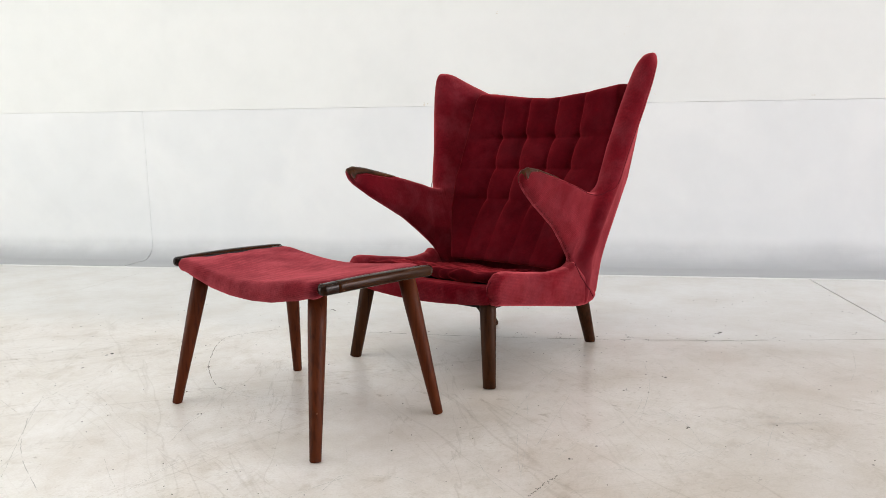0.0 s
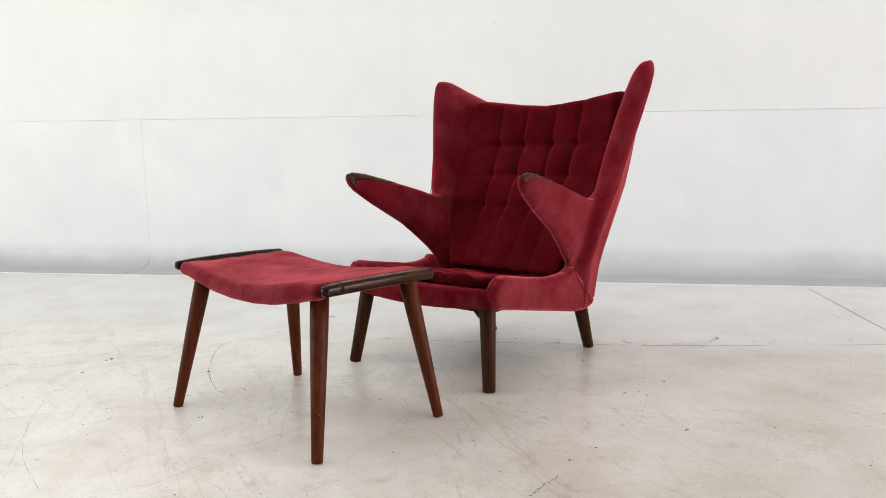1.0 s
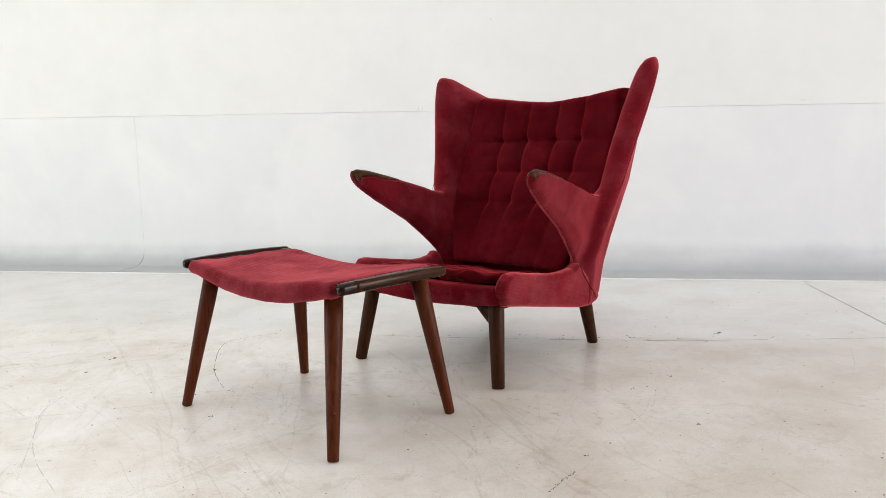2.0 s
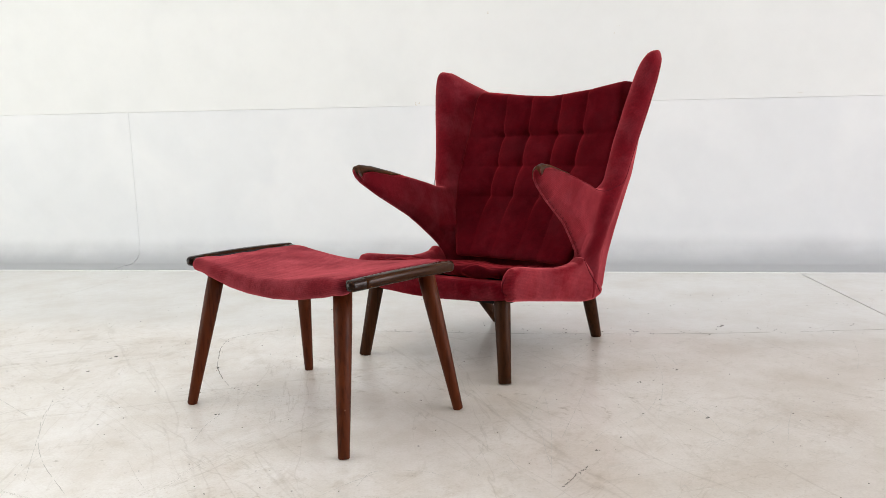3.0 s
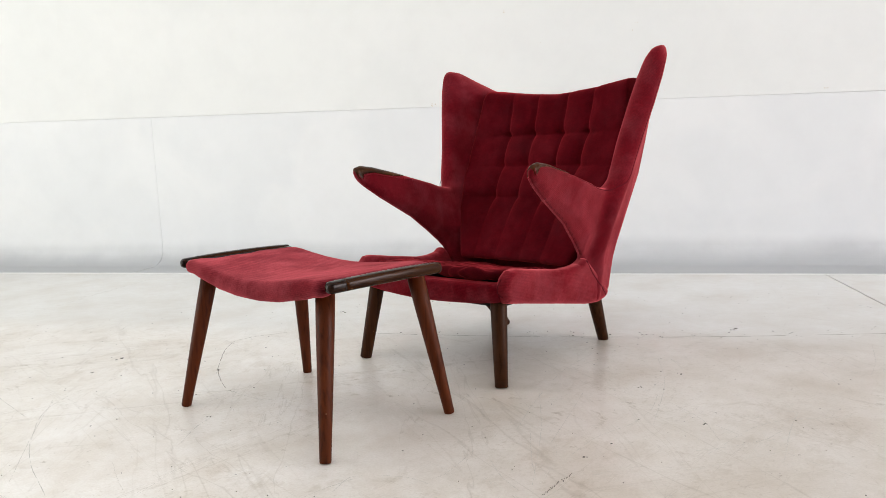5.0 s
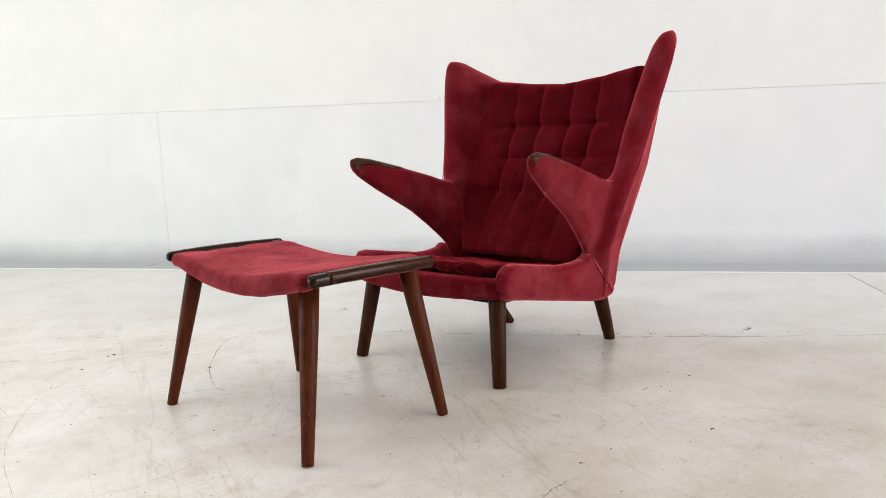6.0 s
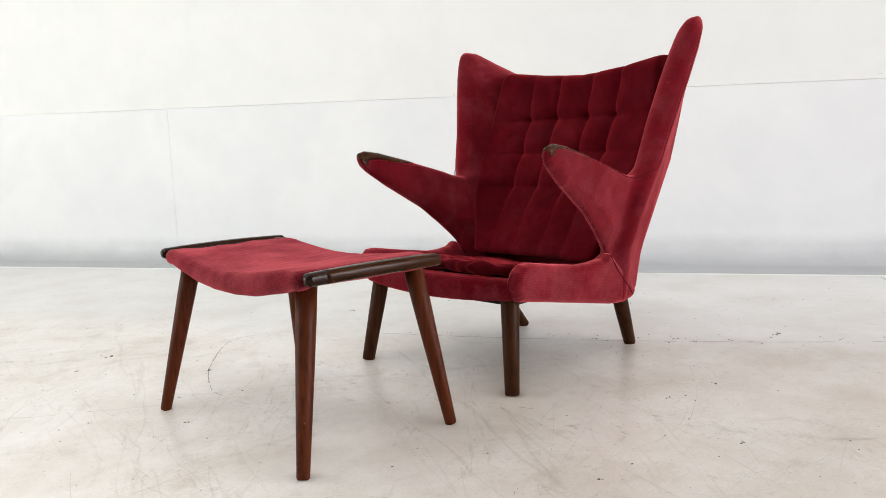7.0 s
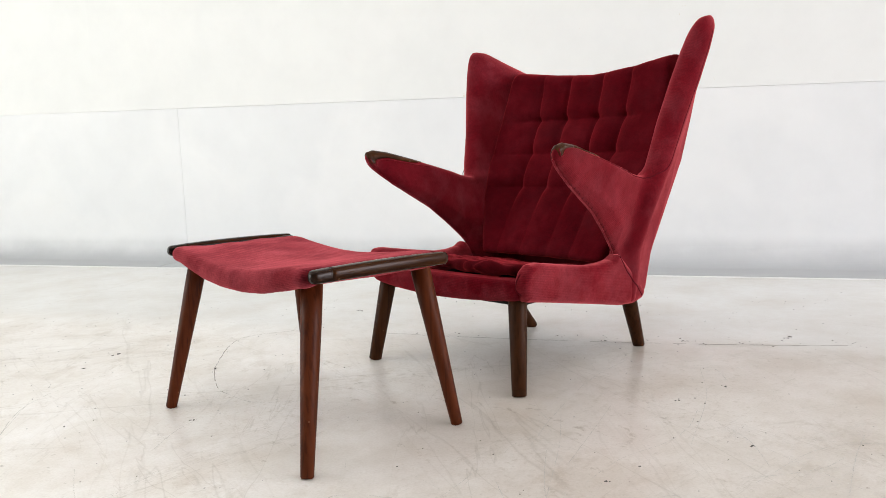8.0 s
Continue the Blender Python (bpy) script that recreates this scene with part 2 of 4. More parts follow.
    # mottling and grain
    for scale, low in ((24.0, 0.972), (170.0, 0.94)):
        n = add(nodes, "ShaderNodeTexNoise", Scale=scale, Detail=4.0, Roughness=0.6)
        links.new(coord, n.inputs["Vector"])
        rr = ramp(nodes, [(0.32, (low, low * 0.99, low * 0.975)), (0.62, (1.02, 1.02, 1.02))])
        links.new(n.outputs[0], rr.inputs[0])
        col = mixed(nodes, links, 1.0, col, rr.outputs[0], "MULTIPLY")
    # small dark specks
    for scale, size, lo, hi in ((14.0, 0.04, 0.56, 0.62), (34.0, 0.06, 0.58, 0.64)):
        vor = add(nodes, "ShaderNodeTexVoronoi", Scale=scale, Randomness=1.0)
        links.new(coord, vor.inputs["Vector"])
        sp = ramp(nodes, [(size * 0.6, (0.28, 0.26, 0.24)), (size, (1, 1, 1))])
        links.new(vor.outputs["Distance"], sp.inputs[0])
        spm = add(nodes, "ShaderNodeTexNoise", Scale=scale * 0.36, Detail=2.0)
        links.new(coord, spm.inputs["Vector"])
        spr = ramp(nodes, [(lo, (0, 0, 0)), (hi, (0.8, 0.8, 0.8))])
        links.new(spm.outputs[0], spr.inputs[0])
        col = mixed(nodes, links, spr.outputs[0], col, mixed(nodes, links, 1.0, col, sp.outputs[0], "MULTIPLY"))
    links.new(col, bsdf.inputs["Base Color"])
    bsdf.inputs["Roughness"].default_value = 0.29
    bsdf.inputs["Specular IOR Level"].default_value = 0.45
    fine = add(nodes, "ShaderNodeTexNoise", Scale=60.0, Detail=5.0)
    links.new(coord, fine.inputs["Vector"])
    bump = add(nodes, "ShaderNodeBump", Strength=0.03, Distance=0.001)
    links.new(fine.outputs[0], bump.inputs["Height"])
    links.new(bump.outputs[0], bsdf.inputs["Normal"])
    return mat


def plain(name, colour, rough, metal=0.0):
    mat, nodes, links, bsdf = nodes_of(name)
    coord = nodes.new("ShaderNodeTexCoord").outputs["Object"]
    n = add(nodes, "ShaderNodeTexNoise", Scale=40.0, Detail=4.0)
    links.new(coord, n.inputs["Vector"])
    tone = ramp(nodes, [(0.3, [c * 0.8 for c in colour]), (0.7, [min(1, c * 1.15) for c in colour])])
    links.new(n.outputs[0], tone.inputs[0])
    links.new(tone.outputs[0], bsdf.inputs["Base Color"])
    bsdf.inputs["Roughness"].default_value, bsdf.inputs["Metallic"].default_value = rough, metal
    bsdf.inputs["Specular IOR Level"].default_value = 0.05
    return mat


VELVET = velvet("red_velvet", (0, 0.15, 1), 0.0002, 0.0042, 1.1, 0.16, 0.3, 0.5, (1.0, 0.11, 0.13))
# lighter copy: light on arms, wings and sides is put into the colour
VELVET_SIDE = velvet("lit_red_velvet_side_rib", (0.2, 0.5, 0.85), 0.00016, 0.0042, 1.3, 0.18, 0.28, 0.78, (1.0, 0.185, 0.210), 0.48)
# darker copy: shade between the wings is put into the cushion's colour
VELVET_BACK = velvet("shaded_red_velvet_cushion", (1, 0, 0.0), 0.0001, 0.0044, 0.76, 0.07, 0.06, 0.41, (1.0, 0.07, 0.09))
# lightest side copy: light on the seat sides painted in
VELVET_LOW = velvet("lit_red_velvet_seat_side", (0, 0.12, 1), 0.0002, 0.0044, 1.42, 0.21, 0.32, 0.82, (1.0, 0.185, 0.205), 0.5)
# same velvet darkened: the shade on the seat is put into its colour
VELVET_SEAT = velvet("crushed_red_velvet_seat_shaded", (0, 1, 0.0), 0.0002, 0.0044, 0.50, 0.06, 0.04, 0.40, (1.0, 0.08, 0.10))
VELVET_TOP = velvet("red_velvet_footstool", (0, 0.30, 0.95), 0.00016, 0.0046, 0.90, 0.18, 0.40, 0.55, (1.0, 0.185, 0.220), 0.58)
# pale copy for the arm's rim: its grazing sheen is painted into the colour
VELVET_EDGE = velvet("rim_sheen_red_velvet_edge", (0, 0.5, 0.85), 0.0001, 0.0042, 1.6, 0.06, 0.65, 0.8, (1.0, 0.22, 0.25), 0.55)
SEAM = plain("dark_red_seam", (0.038, 0.003, 0.006), 0.9)
PIPING = plain("red_piping", (0.085, 0.006, 0.011), 0.9)
BUTTON = velvet("red_velvet_button", (0, 0.0, 1), 0.0002)
TEAK = wood("teak", (0.056, 0.0122, 0.0033), (0.077, 0.0175, 0.0048), (0.100, 0.0250, 0.0070), (1, 1, 0.03), 0.45, 0.08)
TEAK_DARK = wood("dark_teak", (0.027, 0.0085, 0.0026), (0.039, 0.0128, 0.0038), (0.053, 0.0190, 0.0056), (1, 1, 0.05), 0.45, 0.07)
TEAK_PAW = wood("worn_teak_paw", (0.014, 0.0045, 0.0014), (0.052, 0.0175, 0.0048), (0.125, 0.0450, 0.0125), (1, 0.15, 1), 0.28, 0.09)
TEAK_RAIL = wood("brown_teak_rail", (0.009, 0.0026, 0.0008), (0.027, 0.0080, 0.0018), (0.054, 0.0175, 0.0040), (1, 0.08, 1), 0.18, 0.09)
TEAK_END = wood("blackened_teak_end", (0.007, 0.0026, 0.0011), (0.015, 0.0056, 0.0024), (0.032, 0.0125, 0.0052), (1, 0.2, 1), 0.2, 0.12)
LINING = plain("black_lining", (0.02, 0.018, 0.018), 0.95)
WALL_UP = paint("white_wall_paint", (0.772, 0.780, 0.769), (0.750, 0.760, 0.752), 0.7)
WALL_LOW = shaded_sweep_paint()
FLOOR = floor_paint()
FILL_CUT = paint("fill_cut_grey", (0.34, 0.34, 0.335), (0.31, 0.31, 0.305), 0.9)
PLASTER = paint("plain_plaster", (0.78, 0.78, 0.77), (0.74, 0.74, 0.73), 0.8)
GAP = plain("dark_joint", (0.16, 0.155, 0.15), 0.9)
SCUFF = plain("dark_scuff", (0.13, 0.122, 0.112), 0.8)
STAIN = plain("brown_grey_stain", (0.64, 0.60, 0.53), 0.8)
SCUFF_FAINT = plain("faint_scuff", (0.52, 0.50, 0.465), 0.6)
SCUFF_SOFT = plain("soft_scuff", (0.585, 0.555, 0.51), 0.5)
SCUFF_PALE = plain("grey_scuff", (0.33, 0.305, 0.275), 0.7)


# ---- mesh helpers ----
def mesh_object(name, verts, faces, mat, parent=None, label="", smooth=True):
    me = bpy.data.meshes.new(name)
    me.from_pydata([tuple(map(float, v)) for v in verts], [], [tuple(map(int, f)) for f in faces])
    me.validate()
    me.materials.append(mat)
    if smooth:
        me.polygons.foreach_set("use_smooth", [True] * len(me.polygons))
    ob = new(name, me)
    if parent:
        ob.parent = parent
    return tagged(ob, label)


def part(name, bm, mat, parent=None, label="", smooth=False):
    me = bpy.data.meshes.new(name)
    bmesh.ops.recalc_face_normals(bm, faces=bm.faces)
    bm.to_mesh(me)
    bm.free()
    me.materials.append(mat)
    if smooth:
        me.polygons.foreach_set("use_smooth", [True] * len(me.polygons))
    ob = new(name, me)
    if parent:
        ob.parent = parent
    return tagged(ob, label)


def box(x0, x1, y0, y1, z0, z1, bevel=0.0):
    bm = bmesh.new()
    bmesh.ops.create_cube(bm, size=1.0)
    bmesh.ops.scale(bm, vec=(x1 - x0, y1 - y0, z1 - z0), verts=bm.verts)
    bmesh.ops.translate(bm, vec=((x0 + x1) / 2, (y0 + y1) / 2, (z0 + z1) / 2), verts=bm.verts)
    if bevel:
        bmesh.ops.bevel(bm, geom=list(bm.edges), offset=bevel, segments=3, affect="EDGES", profile=0.5)
    return bm


def loft(rings, closed=True):
    """Verts and faces of a skin over rings of equally many points, with end caps."""
    n = len(rings[0])
    verts = [p for r in rings for p in r]
    faces = []
    for i in range(len(rings) - 1):
        for j in range(n):
            k = (j + 1) % n
            faces.append((i * n + j, i * n + k, (i + 1) * n + k, (i + 1) * n + j))
    faces.append(tuple(reversed(range(n))))
    faces.append(tuple((len(rings) - 1) * n + j for j in range(n)))
    return verts, faces


def turned(p0, p1, profile, sides=28):
    """A round, tapered stick from p0 to p1; profile: rows of (share of the length, radius)."""
    a, b = Vector(p0), Vector(p1)
    d = (b - a).normalized()
    u = d.cross(Vector((0, 1, 0.01))).normalized()
    v = d.cross(u)
    rings = []
    for s, r in profile:
        c = a.lerp(b, s)
        rings.append([c + (u * math.cos(t) + v * math.sin(t)) * r for t in (2 * math.pi * i / sides for i in range(sides))])
    return loft(rings)


def tube(points, r, sides=8):
    pts = [Vector(p) for p in points]
    rings = []
    for i, p in enumerate(pts):
        d = (pts[min(i + 1, len(pts) - 1)] - pts[max(i - 1, 0)]).normalized()
        u = d.orthogonal().normalized() if i == 0 else (u - d * u.dot(d)).normalized()
        v = d.cross(u)
        rings.append([p + (u * math.cos(t) + v * math.sin(t)) * r for t in (2 * math.pi * k / sides for k in range(sides))])
    return loft(rings)


def smin(a, b, k):
    h = np.clip(0.5 + 0.5 * (b - a) / k, 0, 1)
    return b * (1 - h) + a * h - k * h * (1 - h)


def smax(a, b, k):
    return -smin(-a, -b, k)


def poly_sdf(poly, y, z):
    """Signed distance to a closed outline."""
    y, z = np.asarray(y, float), np.asarray(z, float)
    best, inside = 1e9, np.zeros(np.broadcast(y, z).shape, bool)
    for (ay, az), (by, bz) in zip(poly, poly[1:] + poly[:1]):
        ey, ez = by - ay, bz - az
        t = np.clip(((y - ay) * ey + (z - az) * ez) / (ey * ey + ez * ez), 0, 1)
        best = np.minimum(best, np.hypot(y - ay - t * ey, z - az - t * ez))
        if az != bz:
            inside ^= ((az > z) != (bz > z)) & (y < ey * (z - az) / ez + ay)
    return np.where(inside, -best, best)


def rounded(d2, dx, r):
    a, b = d2 + r, dx + r
    return np.hypot(np.maximum(a, 0), np.maximum(b, 0)) + np.minimum(np.maximum(a, b), 0) - r


def seg(x, y, ax, ay, bx, by):
    ex, ey = bx - ax, by - ay
    t = np.clip(((x - ax) * ex + (y - ay) * ey) / (ex * ex + ey * ey), 0, 1)
    return np.hypot(x - ax - t * ex, y - ay - t * ey)


def skin(f, lo, hi, h):
    """Verts and quads of the zero surface of f on a grid of step h, drawn onto the surface."""
    ax = [np.arange(a, b + h, h) for a, b in zip(lo, hi)]
    val = np.broadcast_to(f(ax[0][:, None, None], ax[1][None, :, None], ax[2][None, None, :]), [len(a) for a in ax])
    neg = val < 0
    count = sum(neg[i:neg.shape[0] - 1 + i, j:neg.shape[1] - 1 + j, k:neg.shape[2] - 1 + k].astype(np.int8)
                for i in (0, 1) for j in (0, 1) for k in (0, 1))
    cells = np.argwhere((count > 0) & (count < 8))
    index = -np.ones(count.shape, int)
    index[tuple(cells.T)] = np.arange(len(cells))
    p = np.stack([ax[d][cells[:, d]] for d in range(3)], 1) + h / 2
    e = h * 0.05
    for _ in range(5):
        g = np.stack([(f(*(p + e * np.eye(3)[d]).T) - f(*(p - e * np.eye(3)[d]).T)) / (2 * e) for d in range(3)], 1)
        step = (f(*p.T) / np.maximum((g * g).sum(1), 0.05))[:, None] * g
        p = p - np.clip(step, -h * 0.6, h * 0.6)
    faces = []
    for d in range(3):
        a, b = [slice(None)] * 3, [slice(None)] * 3
        a[d], b[d] = slice(0, -1), slice(1, None)
        cross = neg[tuple(a)] != neg[tuple(b)]
        o1, o2 = (d + 1) % 3, (d + 2) % 3
        at = np.argwhere(cross)
        at = at[(at[:, o1] > 0) & (at[:, o2] > 0) & (at[:, o1] < neg.shape[o1] - 1) & (at[:, o2] < neg.shape[o2] - 1)]
        q = []
        for s1, s2 in ((1, 1), (0, 1), (0, 0), (1, 0)):
            c = at.copy()
            c[:, o1] -= s1
            c[:, o2] -= s2
            q.append(index[tuple(c.T)])
        q = np.stack(q, 1)
        flip = ~neg[tuple(at.T)]
        q[flip] = q[flip][:, ::-1]
        faces.append(q)
    faces = np.concatenate(faces)
    return p, faces[(faces >= 0).all(1)]


def onto(f, pts, steps=8):
    """Points drawn onto the surface of f."""
    p = np.array(pts, float)
    for _ in range(steps):
        g = np.stack([(f(*(p + 1e-3 * np.eye(3)[d]).T) - f(*(p - 1e-3 * np.eye(3)[d]).T)) / 2e-3 for d in range(3)], 1)
        p = p - (f(*p.T) / np.maximum((g * g).sum(1), 0.1))[:, None] * g
    return p


def spline(points, n):
    """n points along a smooth line through the points."""
    p = np.array(points, float)
    p = np.vstack([2 * p[0] - p[1], p, 2 * p[-1] - p[-2]])
    out = []
    for s in np.linspace(0, len(p) - 3 - 1e-6, n):
        i, t = int(s), s - int(s)
        a, b, c, d = p[i:i + 4]
        out.append(0.5 * (2 * b + (c - a) * t + (2 * a - 5 * b + 4 * c - d) * t * t + (3 * b - a - 3 * c + d) * t ** 3))
    return np.array(out)


# ---- the studio ----
WALL_Y, SEAM_Z, SEAM_FALL, COVE = 0.24, 0.957, 0.0155, 0.115


def in_room(ob):
    ob.matrix_world = ROOM
    return ob


def cove_panel(name, x0, x1):
    """A lower wall sheet that bends forward into the floor, 12 mm thick."""
    def ring_at(x):
        prof = [(WALL_Y, SEAM_Z - SEAM_FALL * x - 0.0004)]
        prof += [(WALL_Y, z) for z in np.linspace(0.8, COVE + 0.05, 6)]
        for i in range(17):
            a = math.pi / 2 * i / 16
            prof.append((WALL_Y - COVE + COVE * math.cos(a), 0.004 + COVE - COVE * math.sin(a) ** 0.9))
        prof += [(0.06, 0.004), (-0.02, 0.004), (-0.088, 0.004), (-0.09, 0.0005)]
        back = [(y + 0.012 * (1 - i / len(prof)), z - 0.003 * i / len(prof)) for i, (y, z) in enumerate(prof)]
        return prof + back[::-1]
    def place(x, y, z):
        # the cut edge at the joint opens where the sheet bends
        if abs(x) < 0.01:
            x = math.copysign(0.0007 + 0.0050 * min(1.0, max(0.0, (WALL_Y - y) / 0.15)), x)
        return Vector((x, y, z))
    rings = [[place(x, y, z) for y, z in ring_at(x)] for x in np.linspace(x0, x1, 5)]
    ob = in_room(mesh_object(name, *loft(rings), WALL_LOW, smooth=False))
    return ob


def room():
    x0, x1, y0, zc = -4.5, 13.0, -8.0, 4.2
    # floor, in two slabs that meet in a narrow joint
    for name, a, b, side in (("floor_1", x0, 3.0, 1), ("floor_2", 5.0, x1, -1)):
        bm = box(a, b, y0, 0.3, -0.1, 0.0)
        for v in bm.verts:
            if 2.9 < v.co.x < 5.1:
                v.co.x = 3.904 - 0.077 * v.co.y - side * 0.003
        ob = in_room(part(name, bm, FLOOR))
        tagged(ob, "worn pale painted concrete floor with scuffs and stains", "floor", kind="structure")
    ob = in_room(part("floor_joint", box(3.8, 4.6, y0, 0.3, -0.12, -0.006), GAP))
    tagged(ob, "dark narrow joint between two concrete floor slabs", "floor joint", kind="structure")
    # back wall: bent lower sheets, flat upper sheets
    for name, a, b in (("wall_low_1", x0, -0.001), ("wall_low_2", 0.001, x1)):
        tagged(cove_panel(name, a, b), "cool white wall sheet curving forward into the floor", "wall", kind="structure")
    for name, a, b in (("wall_up_1", x0, -0.6311), ("wall_up_2", -0.6309, x1)):
        bm = box(a, b, WALL_Y - 0.002, WALL_Y + 0.03, 0.5, zc)
        for v in bm.verts:
            if v.co.z < 1:
                v.co.z = SEAM_Z - SEAM_FALL * v.co.x + 0.0004
        ob = in_room(part(name, bm, WALL_UP))
        tagged(ob, "off-white painted upper wall sheet with faint patches", "wall", kind="structure")
    ob = in_room(part("wall_joint", box(-0.008, 0.008, -0.089, 0.13, 0.0, 0.0012), GAP))
    tagged(ob, "dark open joint between two bent wall sheets", "joint", kind="structure")
    ob = in_room(part("trim", box(x0, x1, -0.0945, -0.0915, 0.0, 0.0045), WALL_UP))
    tagged(ob, "thin white cut edge where the wall sheet meets the floor", "trim", kind="structure")
    ob = in_room(part("wall_north", box(x0, x1, WALL_Y + 0.03, WALL_Y + 0.2, -0.1, zc), PLASTER))
    tagged(ob, "solid wall behind the painted sheets", "wall", kind="structure")
    # unseen sides of the room, added to close it around the light
    # grey wall added behind the camera to cut the fill light
    ob = in_room(part("wall_south", box(x0 - 0.2, x1 + 0.2, y0 - 0.2, y0, -0.1, zc), FILL_CUT))
    tagged(ob, "added grey rear wall, out of view, that cuts fill light", "wall", kind="structure")
    for name, a, b, wy0, wy1 in (("wall_east", x1, x1 + 0.2, -6.9, -0.5), ("wall_west", x0 - 0.2, x0, -7.6, -2.4)):
        wz0, wz1 = 0.1, 2.8
        bm = box(a, b, y0, wy0, -0.1, zc)
        for piece in (box(a, b, wy1, WALL_Y + 0.2, -0.1, zc), box(a, b, wy0, wy1, -0.1, wz0), box(a, b, wy0, wy1, wz1, zc)):
            me = bpy.data.meshes.new("piece")
            piece.to_mesh(me)
            piece.free()
            bm.from_mesh(me)
            bpy.data.meshes.remove(me)
        tagged(in_room(part(name, bm, PLASTER)), "added white side wall, out of view, with one long light opening", "wall", kind="structure")
    # three long openings in the added ceiling, for light from above
    sx0, sx1, strips = -2.35, 4.75, ((-5.05, -4.35), (-3.55, -2.85), (-2.05, -1.35))
    bm = box(x0, sx0, y0, WALL_Y, zc, zc + 0.2)
    pieces = [box(sx1, x1, y0, WALL_Y, zc, zc + 0.2)]
    edges = [y0] + [e for strip in strips for e in strip] + [WALL_Y]
    pieces += [box(sx0, sx1, a, b, zc, zc + 0.2) for a, b in zip(edges[::2], edges[1::2])]
    for b in pieces:
        me = bpy.data.meshes.new("piece")
        b.to_mesh(me)
        b.free()
        bm.from_mesh(me)
        bpy.data.meshes.remove(me)
    tagged(in_room(part("ceiling", bm, PLASTER)), "added white ceiling, out of view, with three long light openings", "ceiling", kind="structure")


room()


# ---- marks on the floor ----
def flake(bm, x, y, size, rng, height=0.0008):
    """One small chipped or rubbed spot: a low, ragged prism."""
    n, turn, long = 9, rng.uniform(0, math.pi), rng.uniform(0.9, 1.5)
    ring = []
    for i in range(n):
        a = 2 * math.pi * i / n
        r = size * rng.uniform(0.3, 0.62)
        u, v = math.cos(a) * r * long, math.sin(a) * r / long * 1.3
        ring.append((x + u * math.cos(turn) - v * math.sin(turn), y + u * math.sin(turn) + v * math.cos(turn)))
    low = [bm.verts.new((p, q, 0.0)) for p, q in ring]
    top = [bm.verts.new((p, q, height)) for p, q in ring]
    bm.faces.new(top)
    for i in range(n):
        k = (i + 1) % n
        bm.faces.new((low[i], low[k], top[k], top[i]))


def streak(bm, points, width, rng, gaps=0.25, height=0.0006):
    """A scratch: a broken, uneven ribbon along a smooth line."""
    pts = spline([(x, y, 0) for x, y in points], 60)
    for i in range(len(pts) - 1):
        if rng.random() < gaps:
            continue
        (x0, y0, _), (x1, y1, _) = pts[i], pts[i + 1]
        d = math.hypot(x1 - x0, y1 - y0) or 1
        nx, ny = -(y1 - y0) / d, (x1 - x0) / d
        j = rng.uniform(-0.6, 0.6) * width
        w = width * rng.uniform(0.4, 1.0)
        quad = [(x0 + nx * (j - w), y0 + ny * (j - w)), (x1 + nx * (j - w), y1 + ny * (j - w)), (x1 + nx * (j + w), y1 + ny * (j + w)), (x0 + nx * (j + w), y0 + ny * (j + w))]
        bm.faces.new([bm.verts.new((p, q, height)) for p, q in quad])


SPOTS = [(-1.23, 2.53, 11), (-1.22, 2.70, 20), (-0.68, 2.08, 9), (-1.07, 2.02, 4), (-1.11, 2.49, 5), (-0.88, 2.63, 6), (-0.80, 2.52, 8),
         (-0.52, 3.34, 20), (-0.80, 2.92, 5), (-0.78, 1.82, 3), (0.28, 1.75, 8), (0.66, 2.80, 10), (0.71, 2.76, 10),
         (0.82, 2.77, 10), (0.98, 2.84, 18), (0.29, 2.62, 7), (0.60, 2.36, 6), (0.65, 2.33, 9), (0.67, 2.48, 4), (0.55, 2.24, 6),
         (0.51, 2.22, 8), (0.60, 1.93, 9), (1.10, 2.23, 5), (0.35, 1.82, 7), (0.12, 1.71, 3), (-0.09, 1.90, 7), (0.52, 2.07, 4)]


LONG_SCRATCHES = [
    [(-1.11, 2.47), (-1.17, 2.35), (-1.18, 2.17), (-1.1, 1.96), (-1.01, 1.8), (-0.88, 1.63)],
    [(-2.08, 3.45), (-1.99, 3.68), (-1.91, 4.07), (-1.82, 4.42)],
    [(-0.33, 1.58), (-0.28, 1.63), (-0.23, 1.67)],
    [(-1.42, 2.32), (-1.21, 2.12)],
    [(-0.69, 1.9), (-0.69, 2.0), (-0.67, 2.09)],
    [(0.24, 1.75), (0.32, 1.86), (0.42, 1.94), (0.49, 2.03), (0.54, 2.15)],
    [(0.56, 2.08), (0.6, 1.96), (0.6, 1.82)],
    [(0.53, 1.77), (0.62, 1.79), (0.7, 1.82), (0.76, 1.87)],
    [(1.05, 2.63), (1.08, 2.46), (1.13, 2.33), (1.17, 2.27)],
    [(0.14, 1.93), (0.2, 2.12), (0.31, 2.39), (0.44, 2.59)],
    [(0.58, 2.5), (0.67, 2.47), (0.67, 2.38)],
    [(0.17, 1.9), (0.16, 1.76), (0.16, 1.66)],
    [(1.34, 2.57), (1.26, 2.4), (1.18, 2.27)],
    [(0.85, 1.99), (0.78, 1.87), (0.7, 1.71)],
]

